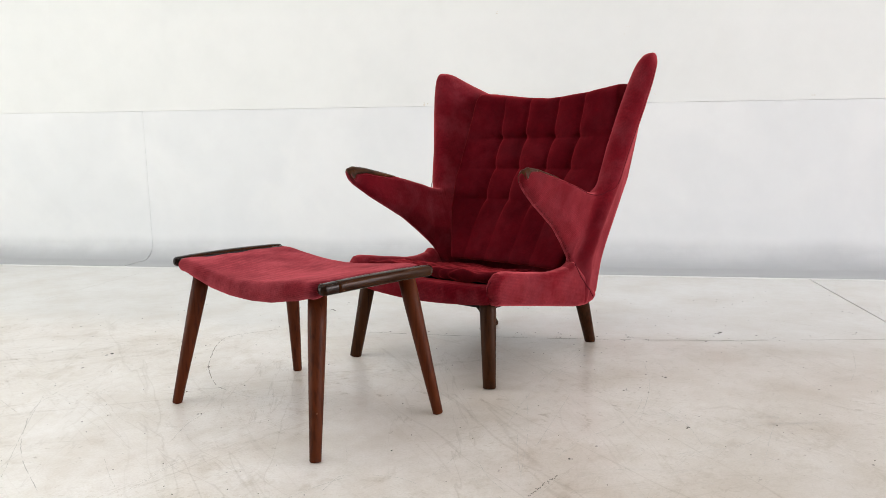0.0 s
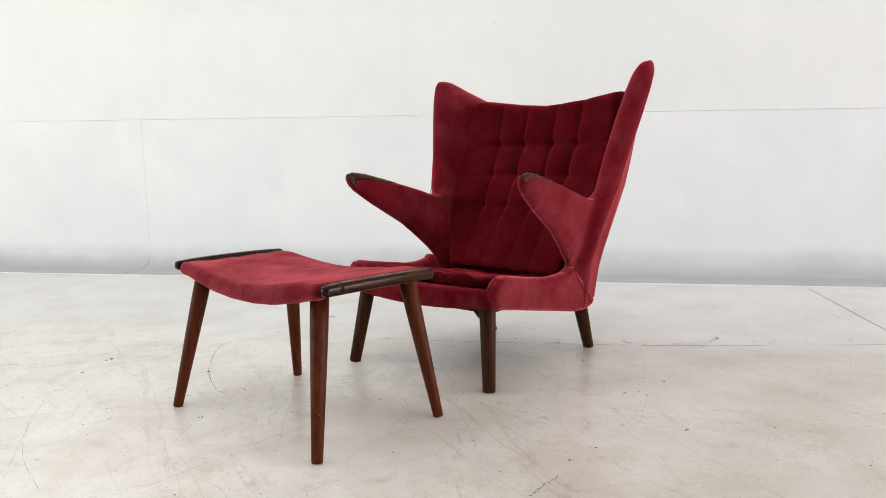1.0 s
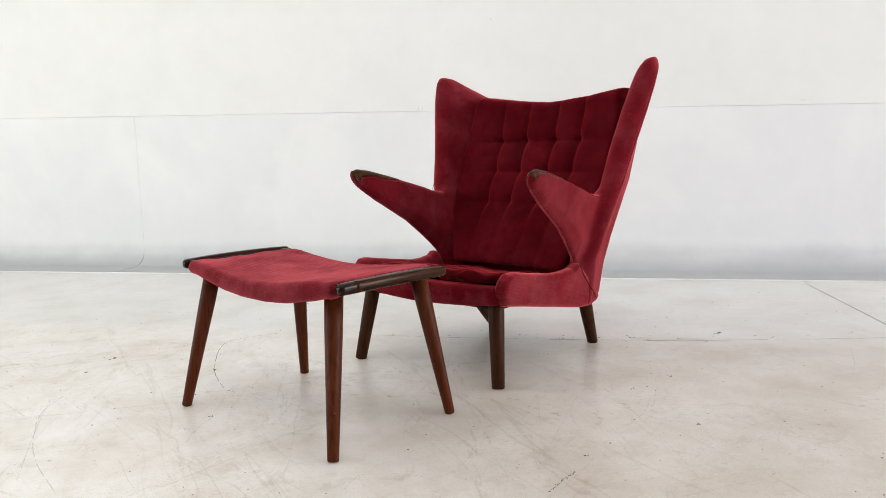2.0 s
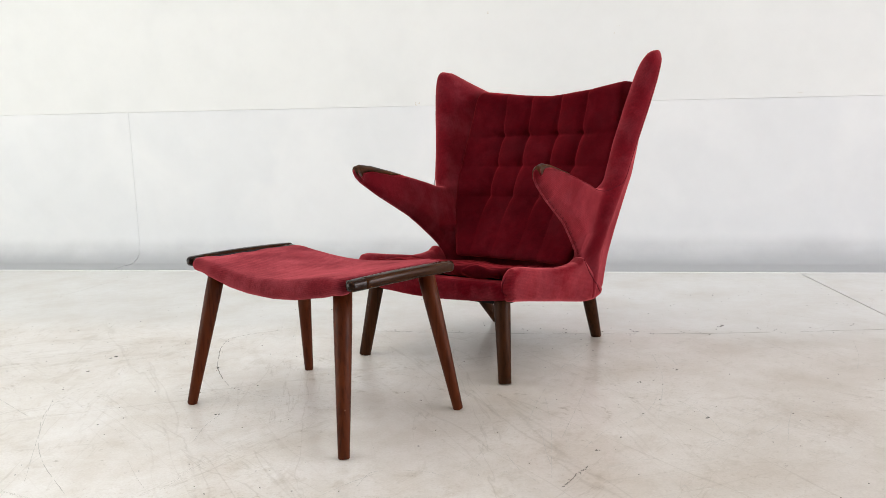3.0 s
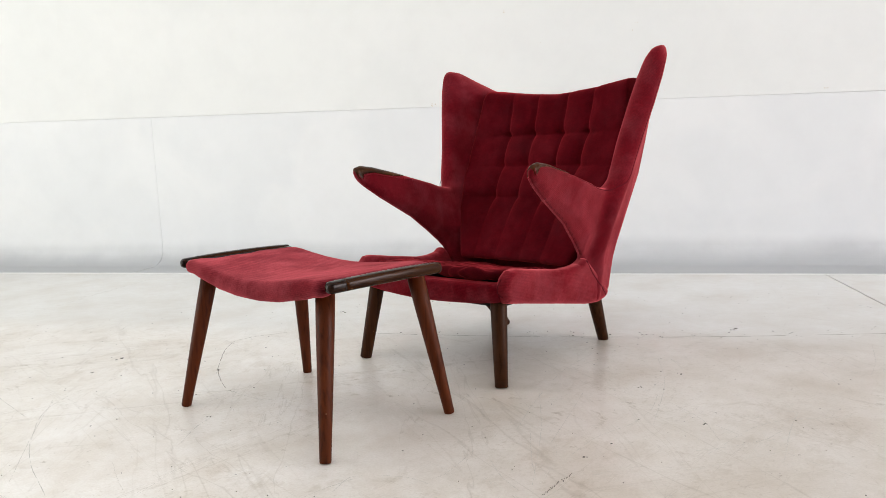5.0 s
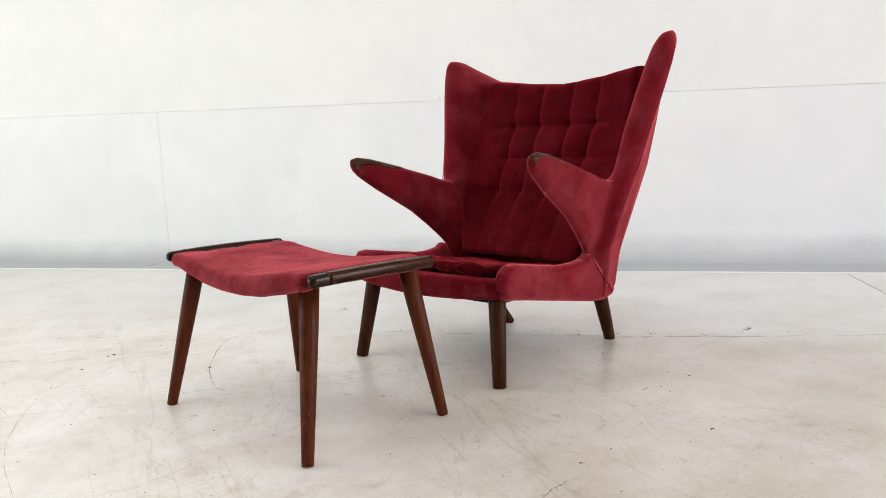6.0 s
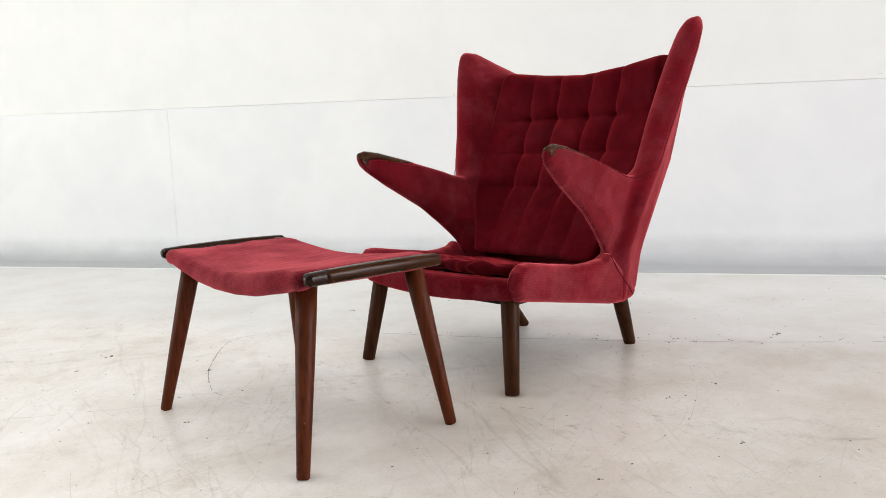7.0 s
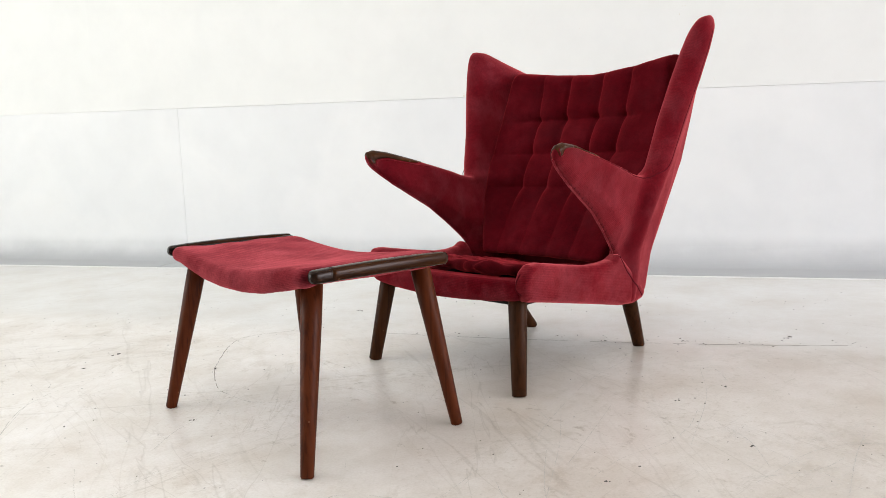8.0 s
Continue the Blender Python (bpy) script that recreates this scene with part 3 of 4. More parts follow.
SHORT_SCRATCHES = [
    [(-0.034, 1.68), (0.0, 1.741), (0.032, 1.808)],
    [(0.068, 1.746), (0.088, 1.663), (0.119, 1.598)],
    [(-0.171, 1.685), (-0.11, 1.669), (-0.056, 1.629)],
    [(-0.264, 1.61), (-0.24, 1.674), (-0.212, 1.686)],
    [(-0.017, 2.12), (0.005, 2.163), (0.024, 2.196)],
    [(0.169, 2.133), (0.184, 2.079)],
    [(0.305, 2.382), (0.373, 2.448), (0.453, 2.518)],
    [(0.586, 2.508), (0.673, 2.497), (0.802, 2.489)],
    [(0.669, 2.481), (0.673, 2.378)],
    [(0.601, 2.397), (0.675, 2.387)],
]


def floor_marks():
    rng = random.Random(7)
    bm = bmesh.new()
    for x, y, mm in SPOTS:
        for _ in range(1 + (mm > 7) * 2):
            flake(bm, x + rng.gauss(0, mm * 0.0005), y + rng.gauss(0, mm * 0.0005), mm * 0.0007 * rng.uniform(0.4, 1), rng)
    for _ in range(380):
        flake(bm, rng.uniform(-2.2, 2.0), rng.uniform(1.4, 3.6), rng.uniform(0.0012, 0.0040), rng)
    for i in range(26):
        t = i / 25
        flake(bm, 0.236 - 0.07 * t + rng.gauss(0, 0.002), 1.668 - 0.092 * t + rng.gauss(0, 0.002), 0.0022, rng)
    for _ in range(34):   # chips along the long crack
        t = rng.random()
        flake(bm, -0.34 + 1.87 * t, 2.95 - 0.30 * t + 0.08 * t * t + rng.gauss(0, 0.03), rng.uniform(0.0015, 0.006), rng)
    tagged(part("floor_specks", bm, SCUFF), "small dark chips and specks scattered on the floor", "scuff marks", kind="stuff")
    bm = bmesh.new()
    streak(bm, [(-0.653, 3.033), (-0.717, 2.993), (-0.787, 2.963), (-0.838, 2.923), (-0.859, 2.888), (-0.858, 2.787), (-0.83, 2.639), (-0.80, 2.519), (-0.755, 2.409), (-0.707, 2.317), (-0.671, 2.284)], 0.0015, rng, 0.15)
    streak(bm, [(-0.34, 2.95), (-0.04, 2.88), (0.34, 2.81), (0.78, 2.75), (1.24, 2.72), (1.53, 2.71)], 0.0024, rng, 0.2)
    streak(bm, [(1.53, 2.71), (2.2, 2.68), (3.0, 2.60)], 0.002, rng, 0.2)
    tagged(part("floor_crack", bm, SCUFF_PALE), "thin grey crack and curved scratch in the floor", "floor crack", kind="stuff")
    bm = bmesh.new()
    for x0, y0, x1, y1 in ((-2.11, 3.53, -1.87, 4.14), (-1.21, 2.26, -1.0, 1.7), (0.54, 2.5, 0.74, 2.5), (1.01, 2.64, 1.05, 2.2),
                           (-0.2, 2.74, -0.5, 2.86), (0.22, 2.19, 0.15, 1.62), (0.63, 2.5, 0.47, 1.92), (1.18, 3.09, 1.53, 2.72),
                           (-0.67, 2.28, -0.45, 2.22), (0.34, 2.18, 0.21, 1.83), (0.55, 1.75, 0.95, 1.95), (0.62, 1.92, 0.80, 1.62)):
        mx, my = (x0 + x1) / 2 + rng.gauss(0, 0.03), (y0 + y1) / 2 + rng.gauss(0, 0.03)
        streak(bm, [(x0, y0), (mx, my), (x1, y1)], 0.0007, rng, 0.15)
    for line in LONG_SCRATCHES + SHORT_SCRATCHES:
        streak(bm, line, 0.0009, rng, 0.2)
    tagged(part("floor_scratches", bm, SCUFF_FAINT), "faint hair scratches across the painted floor", "scratches", kind="stuff")
    # drag marks, thickest where the floor is trodden
    bm = bmesh.new()
    for i in range(210):
        if i % 3:
            x, y = rng.uniform(0.0, 1.35), rng.uniform(1.55, 2.85)
        else:
            x, y = rng.uniform(-1.9, 1.9), rng.uniform(1.5, 3.3)
        way, size, bend = rng.choice((0.5, 1.0, 1.9, 2.6)) + rng.gauss(0, 0.3), rng.uniform(0.03, 0.30), rng.gauss(0, 0.12)
        dx, dy = math.cos(way) * size / 2, math.sin(way) * size / 2
        for k in range(rng.choice((1, 1, 2, 3))):
            o = 0.006 * k
            streak(bm, [(x - dx + o, y - dy), (x - dy * bend + o, y + dx * bend), (x + dx + o, y + dy)], rng.uniform(0.0003, 0.0009), rng, 0.45)
    tagged(part("floor_drag_marks", bm, SCUFF_SOFT), "pale brown drag marks rubbed into the floor", "drag marks", kind="stuff")


floor_marks()


def wall_marks():
    """Small stains and scratches on the wall sheets."""
    rng = random.Random(3)
    bm = bmesh.new()
    for x, z, mm in ((1.885, 0.936, 12), (1.86, 0.937, 8), (2.287, 1.436, 7), (2.30, 1.43, 6), (3.02, 1.32, 5), (3.0, 1.28, 5), (3.165, 0.951, 5), (3.967, 0.92, 8), (2.5, 1.25, 3)):
        for _ in range(2):
            flake(bm, x + rng.gauss(0, mm * 0.0012), z + rng.gauss(0, mm * 0.0005), mm * 0.0007, rng)
    for v in bm.verts:
        v.co = (v.co.x, WALL_Y - 0.002 - v.co.z, v.co.y)
    tagged(in_room(part("wall_stains", bm, STAIN)), "small brownish stains and scratches on the wall", "stains", kind="stuff")


wall_marks()

# ---- armchair ----
CH_Z = [0.15, 0.237, 0.325, 0.449, 0.58, 0.69, 0.82, 0.94, 1.02]
JX = [0.25, 0.255, 0.265, 0.29, 0.316, 0.328, 0.331, 0.328, 0.325]
JY = [0.59, 0.614, 0.654, 0.691, 0.731, 0.758, 0.807, 0.840, 0.860]
CY = [0.61, 0.645, 0.69, 0.735, 0.783, 0.814, 0.859, 0.892, 0.912]
FX = [0.28, 0.295, 0.31, 0.345, 0.371, 0.387, 0.414, 0.440, 0.452]
FY = [0.52, 0.51, 0.505, 0.52, 0.553, 0.588, 0.625, 0.658, 0.682]
EDGE_Z, EDGE_R = [0.40, 0.58, 0.69, 0.82, 0.90, 0.98], [0.026, 0.038, 0.041, 0.042, 0.040, 0.033]
ARM = [(0.053, 0.622), (0.062, 0.637), (0.086, 0.643), (0.138, 0.636), (0.230, 0.613), (0.314, 0.590), (0.395, 0.567), (0.44, 0.552),
       (0.50, 0.540), (0.57, 0.555), (0.62, 0.58), (0.64, 0.52), (0.62, 0.42), (0.60, 0.30), (0.608, 0.190), (0.46, 0.225), (0.419, 0.326),
       (0.397, 0.350), (0.347, 0.396), (0.283, 0.449), (0.209, 0.494), (0.146, 0.532), (0.087, 0.573), (0.059, 0.602)]
SEAT_SIDE = [(0.012, 0.256), (0.002, 0.280), (0.001, 0.303), (0.008, 0.325), (0.026, 0.341), (0.055, 0.343), (0.17, 0.323), (0.283, 0.306),
             (0.335, 0.305), (0.385, 0.310), (0.416, 0.325), (0.590, 0.190), (0.578, 0.166), (0.537, 0.157), (0.47, 0.161), (0.28, 0.196),
             (0.138, 0.223), (0.025, 0.243)]


PAW_Y = [0.046, 0.056, 0.065, 0.073, 0.080, 0.090, 0.133, 0.172, 0.230, 0.278, 0.305]
PAW_Z = [0.640, 0.632, 0.614, 0.607, 0.613, 0.627, 0.629, 0.621, 0.608, 0.600, 0.596]


def side_x(z):
    return 0.293 + 0.19 * (z - 0.177)


def arm_half(y):
    return 0.0125 + 0.0125 * np.clip((y - 0.06) / 0.35, 0, 1)


def arm_field(x, y, z):
    # both faces round off towards the hand-sewn lower edge
    near = np.min([seg(y, z, *a, *b) for a, b in zip(ARM[16:22], ARM[17:23])], axis=0)
    pad = 0.020 * np.clip((y - 0.42) / 0.07, 0, 1) * np.clip((0.52 - z) / 0.14, 0, 1)   # fuller inside, low by the seat
    mid = arm_half(y) + pad
    half = np.minimum(mid, 0.008 + 0.33 * near)
    return rounded(poly_sdf(ARM, y, z), np.abs(x - side_x(z) + mid) - half, 0.016)


def slopes(f, v):
    """Unit normals of the field f at the points v."""
    g = np.stack([f(*(v + 1e-3 * np.eye(3)[d]).T) - f(*(v - 1e-3 * np.eye(3)[d]).T) for d in range(3)], 1)
    return g / np.maximum(np.linalg.norm(g, axis=1), 1e-9)[:, None]


def shell_field(x, y, z):
    arm = arm_field(np.abs(x), y, z)
    x = np.where(x < 0, -1.020 * x, x)   # left half squeezed to fit the camera's view
    jx, jy, cy, fx, fy = (np.interp(z, CH_Z, t) for t in (JX, JY, CY, FX, FY))
    mx, my = jx * 0.5, cy + (jy - cy) * 0.28
    rf = np.interp(z, EDGE_Z, EDGE_R)
    along = np.clip(((x - jx) * (fx - jx) + (y - jy) * (fy - jy)) / ((fx - jx) ** 2 + (fy - jy) ** 2), 0, 1)
    wing = seg(x, y, jx, jy, fx, fy) - 0.026 - (rf - 0.026) * along
    sheet = np.minimum(np.minimum(seg(x, y, 0 * jx, cy, mx, my), seg(x, y, mx, my, jx, jy)) - 0.026, wing)
    top = np.interp(x, [0, 0.15, 0.30, 0.345, 0.40, 0.437, 0.462, 0.50], [0.837, 0.847, 0.880, 0.916, 0.959, 0.990, 0.996, 0.955])
    sheet = smax(smax(sheet, z - top, 0.03), 0.16 - z, 0.02)
    return smin(sheet, arm, 0.035)


def cushion_half(z):
    return np.interp(z, [0.28, 0.354, 0.467, 0.585, 0.727, 0.87, 0.91], [0.262, 0.280, 0.302, 0.322, 0.328, 0.318, 0.308])


def cushion_left(z):
    return cushion_half(z) * np.interp(z, [0.28, 0.354, 0.467, 0.585], [0.77, 0.85, 0.95, 1.0])


BUTTONS = [(x * k, z) for z, k in ((0.728, 1.0), (0.615, 0.97), (0.504, 0.9)) for x in (-0.181, -0.073, 0.053, 0.163)]


def cushion_front(x, z):
    """The tufted face of the back cushion: y for x and z."""
    y0 = np.interp(z, [0.28, 0.34, 0.40, 0.50, 0.617, 0.73, 0.82, 0.92], [0.405, 0.447, 0.488, 0.552, 0.631, 0.689, 0.721, 0.749])
    y = y0 - 0.035 * (x / 0.32) ** 2
    k = np.interp(z, [0.3, 0.504, 0.615, 0.728, 0.9], [0.84, 0.9, 0.97, 1.0, 1.04])
    xs = [c * k for c in (-0.181, -0.073, 0.053, 0.163)]
    dv = np.min([np.abs(x - c) for c in xs], axis=0)
    low = np.clip((0.504 - z) / 0.08, 0, 1)
    deep_v = np.where(z > 0.74, 0.018 * np.clip((0.95 - z) / 0.1, 0.45, 1), 0.023 - 0.016 * low)
    y = y + deep_v * (0.5 * np.exp(-dv / 0.006) + 0.52 * np.exp(-(dv / 0.024) ** 2))
    inside = np.clip((0.27 - np.abs(x + 0.018)) / 0.05, 0.15, 1)
    for zr, d in ((0.728, 0.0105), (0.615, 0.010), (0.504, 0.008)):
        y = y + d * inside * (0.55 * np.exp(-np.abs(z - zr) / 0.006) + 0.8 * np.exp(-((z - zr) / 0.024) ** 2))
    for bx, bz in BUTTONS:
        y = y + 0.0035 * np.exp(-((x - bx) ** 2 + (z - bz) ** 2) / 0.00022)
    return y


def back_cushion(parent):
    nu, nv = 150, 150
    verts, faces = [], []
    for j in range(nv + 1):
        z = 0.292 + 0.618 * j / nv
        w = float(cushion_half(z))
        for i in range(nu + 1):
            u = -1 + 2 * i / nu
            x = w * u if u > 0 else float(cushion_left(z)) * u
            top = float(np.interp(abs(x), [0, 0.15, 0.30, 0.33], [0.875, 0.887, 0.907, 0.913]))
            zz = 0.292 + (top - 0.292) * j / nv
            y = float(cushion_front(np.array(x), np.array(zz)))
            edge = (w if u > 0 else float(cushion_left(z))) * (1 - abs(u))
            for gap, r in ((edge, 0.024), (top - zz, 0.03), (zz - 0.292, 0.02)):
                if gap < r:
                    y += r - math.sqrt(max(0, r * r - (r - gap) ** 2))
            y += 0.0018 * noise.noise((x * 14, zz * 14, 0.3)) + 0.0008 * noise.noise((x * 40, zz * 40, 2))
            verts.append((x, y, zz))
    n = nu + 1
    for j in range(nv):
        for i in range(nu):
            faces.append((j * n + i, j * n + i + 1, (j + 1) * n + i + 1, (j + 1) * n + i))
    front = len(verts)
    rim = [i for i in range(n)] + [j * n + nu for j in range(1, nv + 1)] + [nv * n + i for i in range(nu - 1, -1, -1)] + [j * n for j in range(nv - 1, 0, -1)]
    for i in rim:
        x, y, z = verts[i]
        verts.append((x * 0.98, y + 0.085, z))
    m = len(rim)
    for i in range(m):
        k = (i + 1) % m
        faces.append((rim[k], rim[i], front + i, front + k))
    for i in range(nu):
        top_a, top_b = front + nu + nv + nu - i, front + nu + nv + nu - i - 1
        faces.append((front + i + 1, front + i, top_a, top_b))
    return mesh_object("back_cushion", verts, faces, VELVET_BACK, parent, "tufted red velvet back cushion, darkened to stand for shade")


def seat_field(x, y, z):
    zc = np.interp(y, [0.0, 0.1, 0.2, 0.3, 0.43], [0.322, 0.313, 0.298, 0.273, 0.257])
    b = np.stack(np.broadcast_arrays(np.abs(x) - 0.236, np.abs(y - 0.236) - 0.194, np.abs(z - zc) - 0.0005))
    d = np.sqrt((np.maximum(b, 0) ** 2).sum(0)) + np.minimum(b.max(0), 0) - 0.0145
    # soft creases that run across, gathered between the buttons
    fold = np.sin(95 * y + 5 * np.sin(9 * x + 1) + 2 * np.sin(31 * x))
    wr = 0.0042 * (0.5 - np.abs(fold)) * (0.5 + 0.5 * np.sin(11 * x + 14 * y)) + 0.0026 * np.sin(60 * x + 90 * y + 4 * np.sin(31 * y))
    lump = 0.0035 * np.sin(23 * x + 1.3) * np.sin(17 * y + 0.6)
    dim = 0
    for bx in (-0.13, 0.0, 0.13):
        for by in (0.12, 0.24, 0.35):
            dim = dim + np.exp(-((x - bx) ** 2 + (y - by) ** 2) / 0.0006)
    return d + wr + lump + 0.007 * dim


def armchair():
    chair = new("armchair")
    chair.matrix_world = pose(-0.1024, 2.4386, 0, 0, 0, -40.2)
    tagged(chair, "dark red velvet wing armchair with teak paws standing on the floor", "armchair")
    v, f = skin(shell_field, (-0.52, 0.01, 0.13), (0.52, 0.96, 1.04), 0.0085)
    g = slopes(shell_field, v)
    mid = v[f].mean(1)
    is_arm = (mid[:, 1] < 0.47) & (mid[:, 2] > 0.30)
    is_wing = ~is_arm & (mid[:, 2] > 0.56) & (np.abs(mid[:, 0]) > np.interp(mid[:, 2], CH_Z, JX) - 0.01)
    sets = [("backrest", ~is_arm & ~is_wing, "red velvet outer back and sides")]
    for sx in (1, -1):
        sets += [("arm", is_arm & (mid[:, 0] * sx > 0), "upswept red velvet arm"), ("wing", is_wing & (mid[:, 0] * sx > 0), "flared red velvet wing")]
    for name, pick, label in sets:
        used, faces = np.unique(f[pick], return_inverse=True)
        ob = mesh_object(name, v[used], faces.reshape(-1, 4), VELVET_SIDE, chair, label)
        ob.data.normals_split_custom_set_from_vertices([tuple(n) for n in g[used]])
    back_cushion(chair)
    for bx, bz in BUTTONS:
        y = float(cushion_front(np.array(bx), np.array(bz)))
        bm = bmesh.new()
        bmesh.ops.create_uvsphere(bm, u_segments=14, v_segments=8, radius=0.0062)
        bmesh.ops.scale(bm, vec=(1, 0.55, 1), verts=bm.verts)
        bmesh.ops.translate(bm, vec=(bx, y - 0.001, bz), verts=bm.verts)
        part("button", bm, BUTTON, chair, smooth=True)
    for sx in (1, -1):
        def seat_side(x, y, z, sx=sx):
            return rounded(poly_sdf(SEAT_SIDE, y, z), np.abs(sx * x - side_x(z) - 0.002 - 0.013 * np.clip((y - 0.3) / 0.2, 0, 1) + 0.023) - 0.023, 0.017)
        lo, hi = ((0.2, -0.05, 0.13), (0.37, 0.62, 0.37)) if sx > 0 else ((-0.37, -0.05, 0.13), (-0.2, 0.62, 0.37))
        v, f = skin(seat_side, lo, hi, 0.0075)
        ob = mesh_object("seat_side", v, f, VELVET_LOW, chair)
        ob.data.normals_split_custom_set_from_vertices([tuple(n) for n in slopes(seat_side, v)])
        def both(x, y, z, one=seat_side):
            return np.minimum(shell_field(x, y, z), one(x, y, z))
        slant = [(sx * (side_x(z) + 0.012), y, z) for y, z in ((0.414, 0.322), (0.426, 0.305), (0.441, 0.286), (0.458, 0.268), (0.481, 0.249), (0.503, 0.229), (0.526, 0.212), (0.548, 0.194), (0.566, 0.177))]
        v, f = tube(onto(both, spline(slant, 60)), 0.0013)
        mesh_object("seam", v, f, SEAM, chair)
        front = [(sx * x, -0.03, z) for x, z in ((0.292, 0.330), (0.280, 0.318), (0.274, 0.300), (0.273, 0.280), (0.278, 0.262), (0.292, 0.250), (0.305, 0.247))]
        v, f = tube(onto(seat_side, spline(front, 40)), 0.0018)
        mesh_object("seam", v, f, PIPING, chair)
    def rail_field(x, y, z):
        bottom = 0.232 + 0.013 * (x / 0.27) ** 2
        front = 0.002 - 0.020 * (1 - (x / 0.27) ** 2)
        dz = np.abs(z - (bottom + 0.299) / 2) - (0.299 - bottom) / 2
        return rounded(dz, np.maximum(np.abs(x) - 0.285, np.abs(y - front - 0.03) - 0.03), 0.014)
    v, f = skin(rail_field, (-0.31, -0.05, 0.21), (0.31, 0.08, 0.33), 0.0065)
    mesh_object("front_rail", v, f, VELVET, chair)
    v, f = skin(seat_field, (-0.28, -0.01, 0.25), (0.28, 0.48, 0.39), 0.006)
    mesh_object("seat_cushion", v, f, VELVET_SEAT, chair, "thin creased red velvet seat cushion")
    part("seat_deck", box(-0.26, 0.26, 0.045, 0.56, 0.225, 0.242), LINING, chair, "black seat deck lining")
    # teak paws on the arms
    for sx in (1, -1):
        def paw(x, y, z, sx=sx):
            d = arm_field(sx * x, y, z) - 0.0015
            inside = np.clip((side_x(z) - arm_half(y) - sx * x) / 0.01, 0, 1)
            return smax(d, np.interp(y, PAW_Y, PAW_Z) - 0.012 * inside * np.clip((0.30 - y) / 0.1, 0, 1) - z, 0.004)
        lo, hi = ((0.3, 0.015, 0.575), (0.41, 0.31, 0.67)) if sx > 0 else ((-0.41, 0.015, 0.575), (-0.3, 0.31, 0.67))
        v, f = skin(paw, lo, hi, 0.0045)
        mesh_object("paw", v, f, TEAK_PAW, chair, "dark polished teak paw")
        for shift in (0.012, -0.06):
            rim = [(side_x(z) + shift, y, z - (0.012 * min(1, max(0, (0.30 - y) / 0.1)) if shift < 0 else 0)) for y, z in zip(PAW_Y[1:], PAW_Z[1:])]
            rim = onto(arm_field, spline(rim, 50))
            v, f = tube([(sx * x, y, z) for x, y, z in rim], 0.0022)
            mesh_object("piping", v, f, VELVET_SIDE, chair)
    # legs
    for sx in (1, -1):
        v, f = turned((sx * 0.287, -0.002 + 0.003 * sx, 0.0), (sx * 0.255, 0.040, 0.26), [(0, 0.0172), (0.010, 0.0192), (0.5, 0.0222), (0.85, 0.0245), (1, 0.0245)])
        mesh_object("leg", v, f, TEAK_DARK, chair)
        v, f = turned((0.040 + sx * 0.215, 0.636, 0.0), (0.031 + sx * 0.238, 0.516 + sx * 0.026, 0.195), [(0, 0.0165), (0.015, 0.0185), (0.5, 0.022), (0.85, 0.024), (1, 0.024)])
        mesh_object("leg", v, f, TEAK_DARK, chair)
    # seams
    for sx in (1, -1):
        def half(x, y, z):
            return shell_field(x, y, z)
        wing = [(np.interp(z, CH_Z, FX) + 0.05, np.interp(z, CH_Z, FY), z) for z in (0.585, 0.61, 0.66, 0.72, 0.78, 0.84, 0.9, 0.95)]
        arm_top = [(side_x(z) + 0.02, y, z) for y, z in ((0.25, 0.617), (0.32, 0.595), (0.38, 0.575), (0.44, 0.553), (0.49, 0.543), (0.53, 0.553))]
        line = onto(half, spline(arm_top + wing, 90))
        v, f = tube([(sx * x, y, z) for x, y, z in line], 0.0012)
        mesh_object("seam", v, f, PIPING, chair)
        edge = spline([(y, z) for y, z in ARM[16:]], 120)
        line = onto(half, [(side_x(z) - arm_half(y), y - 0.006, z - 0.006) for y, z in edge])
        v, f = tube([(sx * x, y, z) for x, y, z in line], 0.0030)
        mesh_object("piping", v, f, VELVET_EDGE, chair, "paler velvet edge of the arm, rim sheen in its colour")
        inner = onto(half, [(side_x(z) - arm_half(y) + 0.011, y + 0.004, z + 0.003) for y, z in edge])
        outer = onto(half, [(side_x(z) - arm_half(y) + 0.009, y - 0.003, z - 0.003) for y, z in edge])
        verts, faces = [], []
        for i in range(3, 84, 4):
            a, b = Vector(outer[i]), Vector(inner[i + 1 + i % 3])
            v, f = tube([(sx * p.x, p.y, p.z) for p in (a.lerp(b, 0.3), a.lerp(b, 0.65), a.lerp(b, 1.0))], 0.0008, 6)
            faces += [tuple(k + len(verts) for k in q) for q in f]
            verts += v
        mesh_object("stitching", verts, faces, SEAM, chair, "dark hand stitching along the arm")
    return chair


armchair()


# ---- footstool ----
def rail_rings(side, s0, s1, grow=1.0):
    """A stretch of the outer bar of one footstool rail, along y, with blunt rounded ends."""
    rings = []
    for s in np.linspace(s0, s1, 31):
        y = (0.168 if side > 0 > s else 0.180) * s
        e = min(1.0, math.sqrt(max(0.0, 1 - ((abs(s) - 0.93) / 0.075) ** 2)) if abs(s) > 0.93 else 1.0)
        w = grow * (0.0140 + 0.002 * (1 - s * s)) * max(e, 0.25)
        h = grow * (0.0145 - 0.001 * abs(s) ** 3) * max(e, 0.3)
        cx, cz = side * (0.343 - 0.004 * s * s), 0.4035 - 0.003 * s * s
        ring = []
        for k in range(24):
            t = 2 * math.pi * k / 24
            c, d = math.cos(t), math.sin(t)
            ring.append(Vector((cx + w * math.copysign(abs(c) ** 0.7, c), y, cz + h * math.copysign(abs(d) ** 0.62, d))))
        rings.append(ring)
    return rings


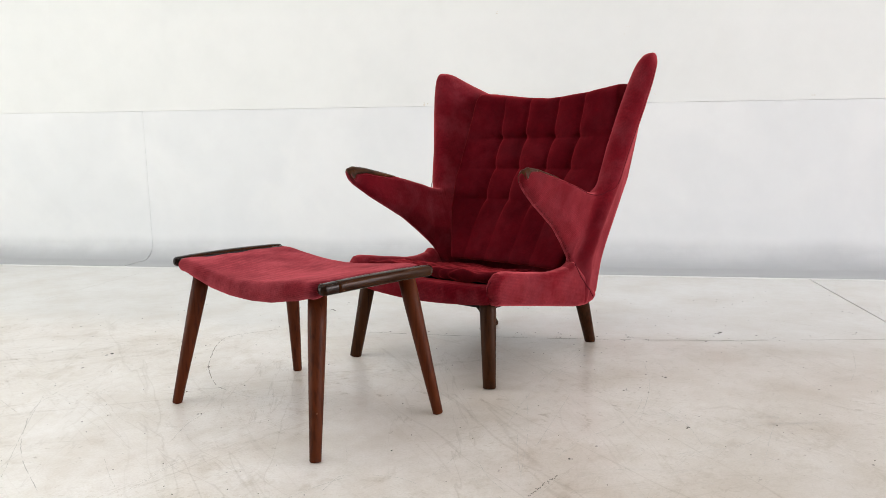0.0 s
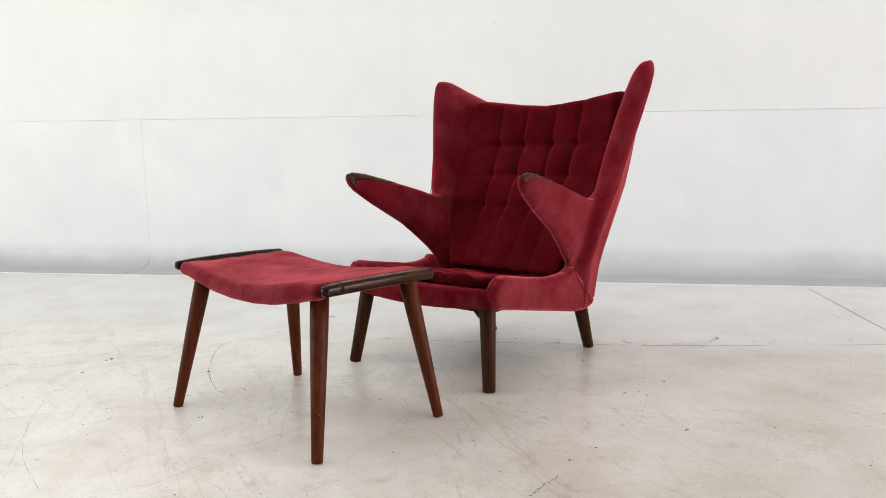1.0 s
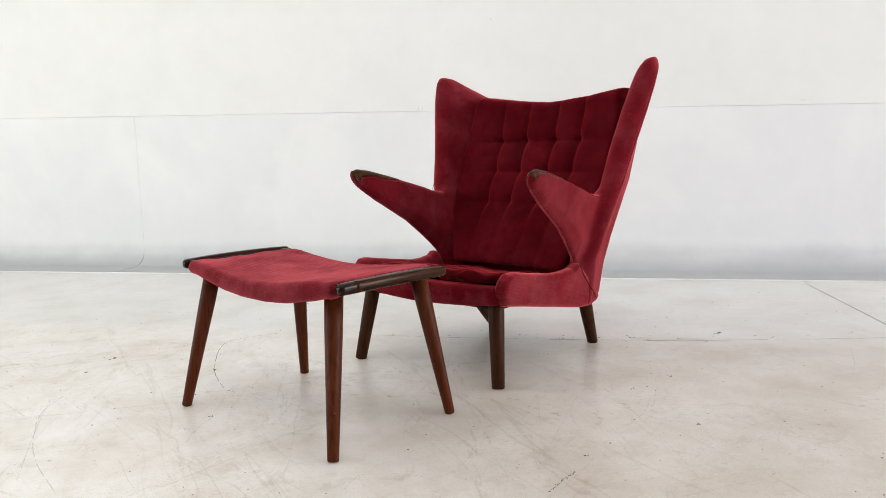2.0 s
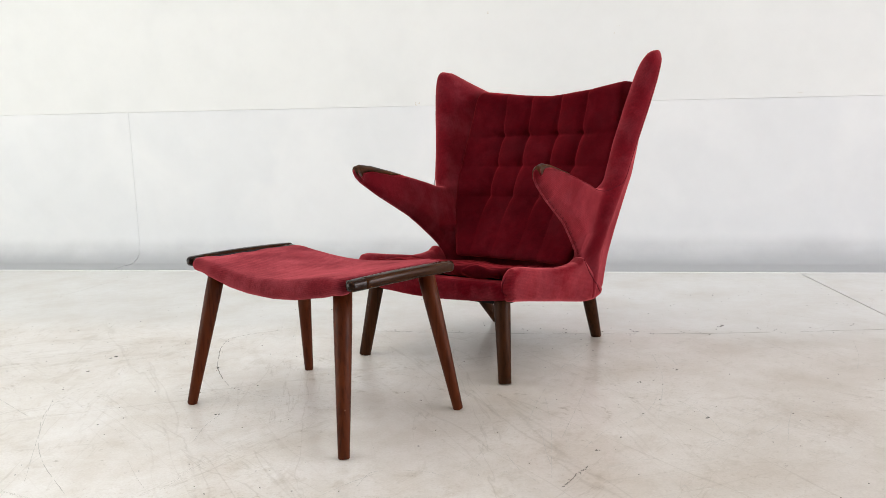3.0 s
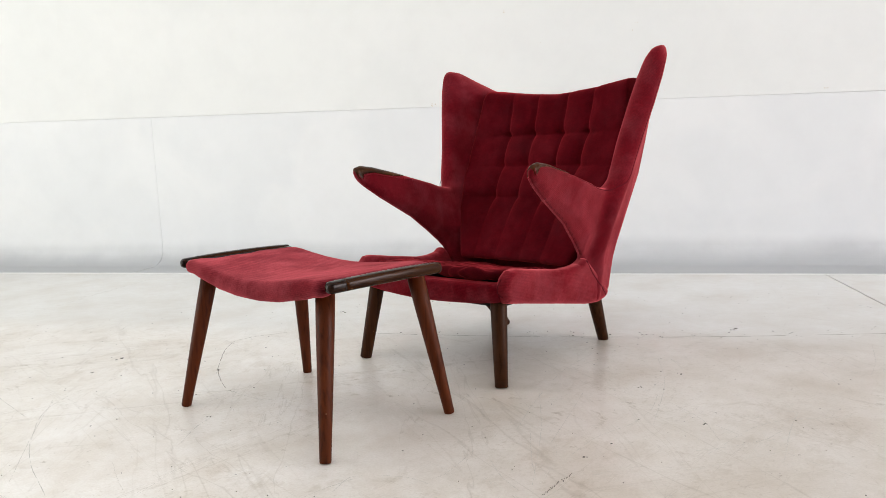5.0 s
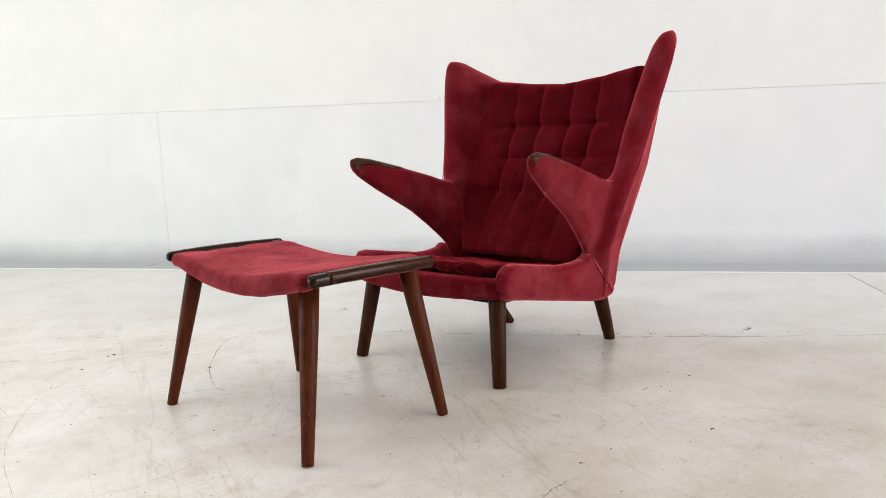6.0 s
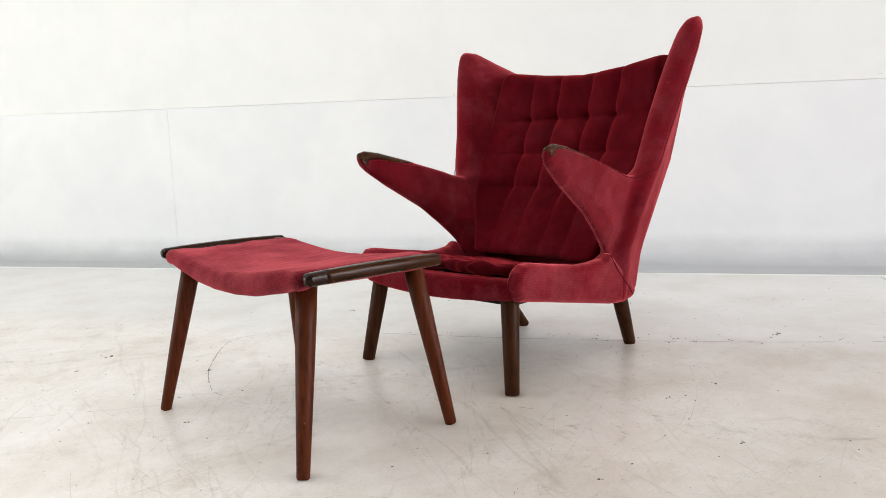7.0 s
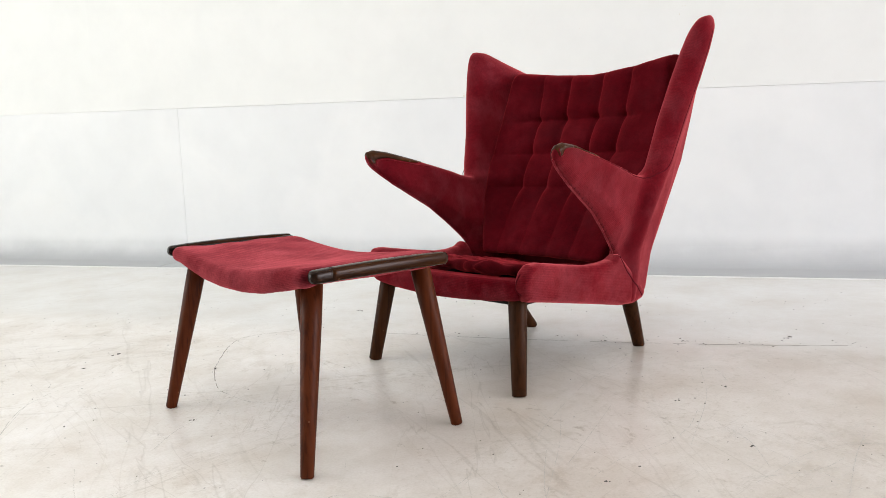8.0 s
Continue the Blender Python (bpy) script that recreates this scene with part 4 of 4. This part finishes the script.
def sling_field(x, y, z):
    u = np.abs(x)
    top = np.interp(u, [0, 0.06, 0.11, 0.15, 0.20, 0.255, 0.29, 0.32], [0.3880, 0.3890, 0.3925, 0.3965, 0.4025, 0.4100, 0.4115, 0.4105])
    low = np.interp(u, [0, 0.05, 0.14, 0.20, 0.25, 0.30], [0.3375, 0.3380, 0.3460, 0.3575, 0.3655, 0.3765])
    top = top + 0.003 * np.clip(x / 0.1, 0, 1)
    low = low + 0.015 * np.clip((u - 0.21) / 0.08, 0, 1) * (1 - np.clip((np.abs(y) - 0.10) / 0.05, 0, 1))
    zc, half = (top + low) / 2, (top - low) / 2
    edge = 0.178 + 0.006 * np.clip(1 - (u / 0.3) ** 2, 0, 1)
    gap = np.where(x > 0, 0.004, 0.017)   # one slot narrowed to fit the camera's view
    reach = 0.323 - gap + gap * np.clip((np.abs(y) - 0.095) / 0.035, 0, 1)
    r = np.minimum(half, 0.02)
    b = np.stack(np.broadcast_arrays(u - reach + r, np.abs(y) - edge + r, np.abs(z - zc) - half + r))
    d = np.sqrt((np.maximum(b, 0) ** 2).sum(0)) + np.minimum(b.max(0), 0) - r
    return d + 0.0012 * np.sin(60 * x + 8 * np.sin(9 * y)) * np.clip(u / 0.3, 0, 1) ** 6 + 0.0010 * np.sin(26 * y + 12 * x)


def footstool():
    stool = new("footstool")
    stool.matrix_world = pose(-0.403, 2.118, 0, 0, 0, -42.0)
    tagged(stool, "red velvet footstool with teak rails and four splayed legs", "footstool")
    cx, cy = 0.004, -0.007
    v, f = skin(sling_field, (-0.34, -0.21, 0.31), (0.34, 0.21, 0.44), 0.0065)
    ob = mesh_object("sling_seat", v, f, VELVET_TOP, stool, "sagging ribbed red velvet seat")
    ob.location, ob.rotation_euler = (cx, cy, 0), (0, 0, radians(-2))
    for side in (1, -1):
        v, f = loft(rail_rings(side, -0.74, 1.0))
        bar = mesh_object("rail", v, f, TEAK_RAIL, stool, "brown polished teak rail")
        bar.location, bar.rotation_euler = (cx, cy, 0), (0, 0, radians(-2))
        for end in (1, -1):
            v, f = loft(rail_rings(side, end * 0.74, end * 1.0, 1.0))
            if end < 0:
                f = [q[::-1] for q in f]
            tip = 0.158 if side > 0 > end else 0.171
            lug = box(min(side * 0.300, side * 0.345), max(side * 0.300, side * 0.345), min(end * 0.128, end * tip), max(end * 0.128, end * tip), 0.390, 0.411, 0.009)
            lug.verts.ensure_lookup_table()
            if end < 0:
                near = [lug.verts.new(p) for p in v]
                for q in f:
                    lug.faces.new([near[k] for k in q])
            part("end_block", lug, TEAK_END if end < 0 else TEAK_RAIL, bar, "blackened blunt rail end" if end < 0 else "", smooth=True)
        # black box that stands in for the shade inside the open slot
        part("slot", box(min(side * 0.290, side * 0.336), max(side * 0.290, side * 0.336), -0.140, 0.140, 0.392, 0.4095), LINING, bar, "black filler for the shade in the slot behind the cloth")
    for fx, fy, tx, ty in ((-0.318, -0.208, -0.262, -0.126), (0.315, -0.203, 0.249, -0.123), (0.318, 0.205, 0.247, 0.163), (-0.301, 0.200, -0.262, 0.163)):
        v, f = turned((fx, fy, 0), (tx, ty, 0.395), [(0, 0.0122), (0.008, 0.0136), (0.4, 0.0182), (0.75, 0.0220), (1, 0.0232)])
        mesh_object("leg", v, f, TEAK, stool)
    return stool


footstool()
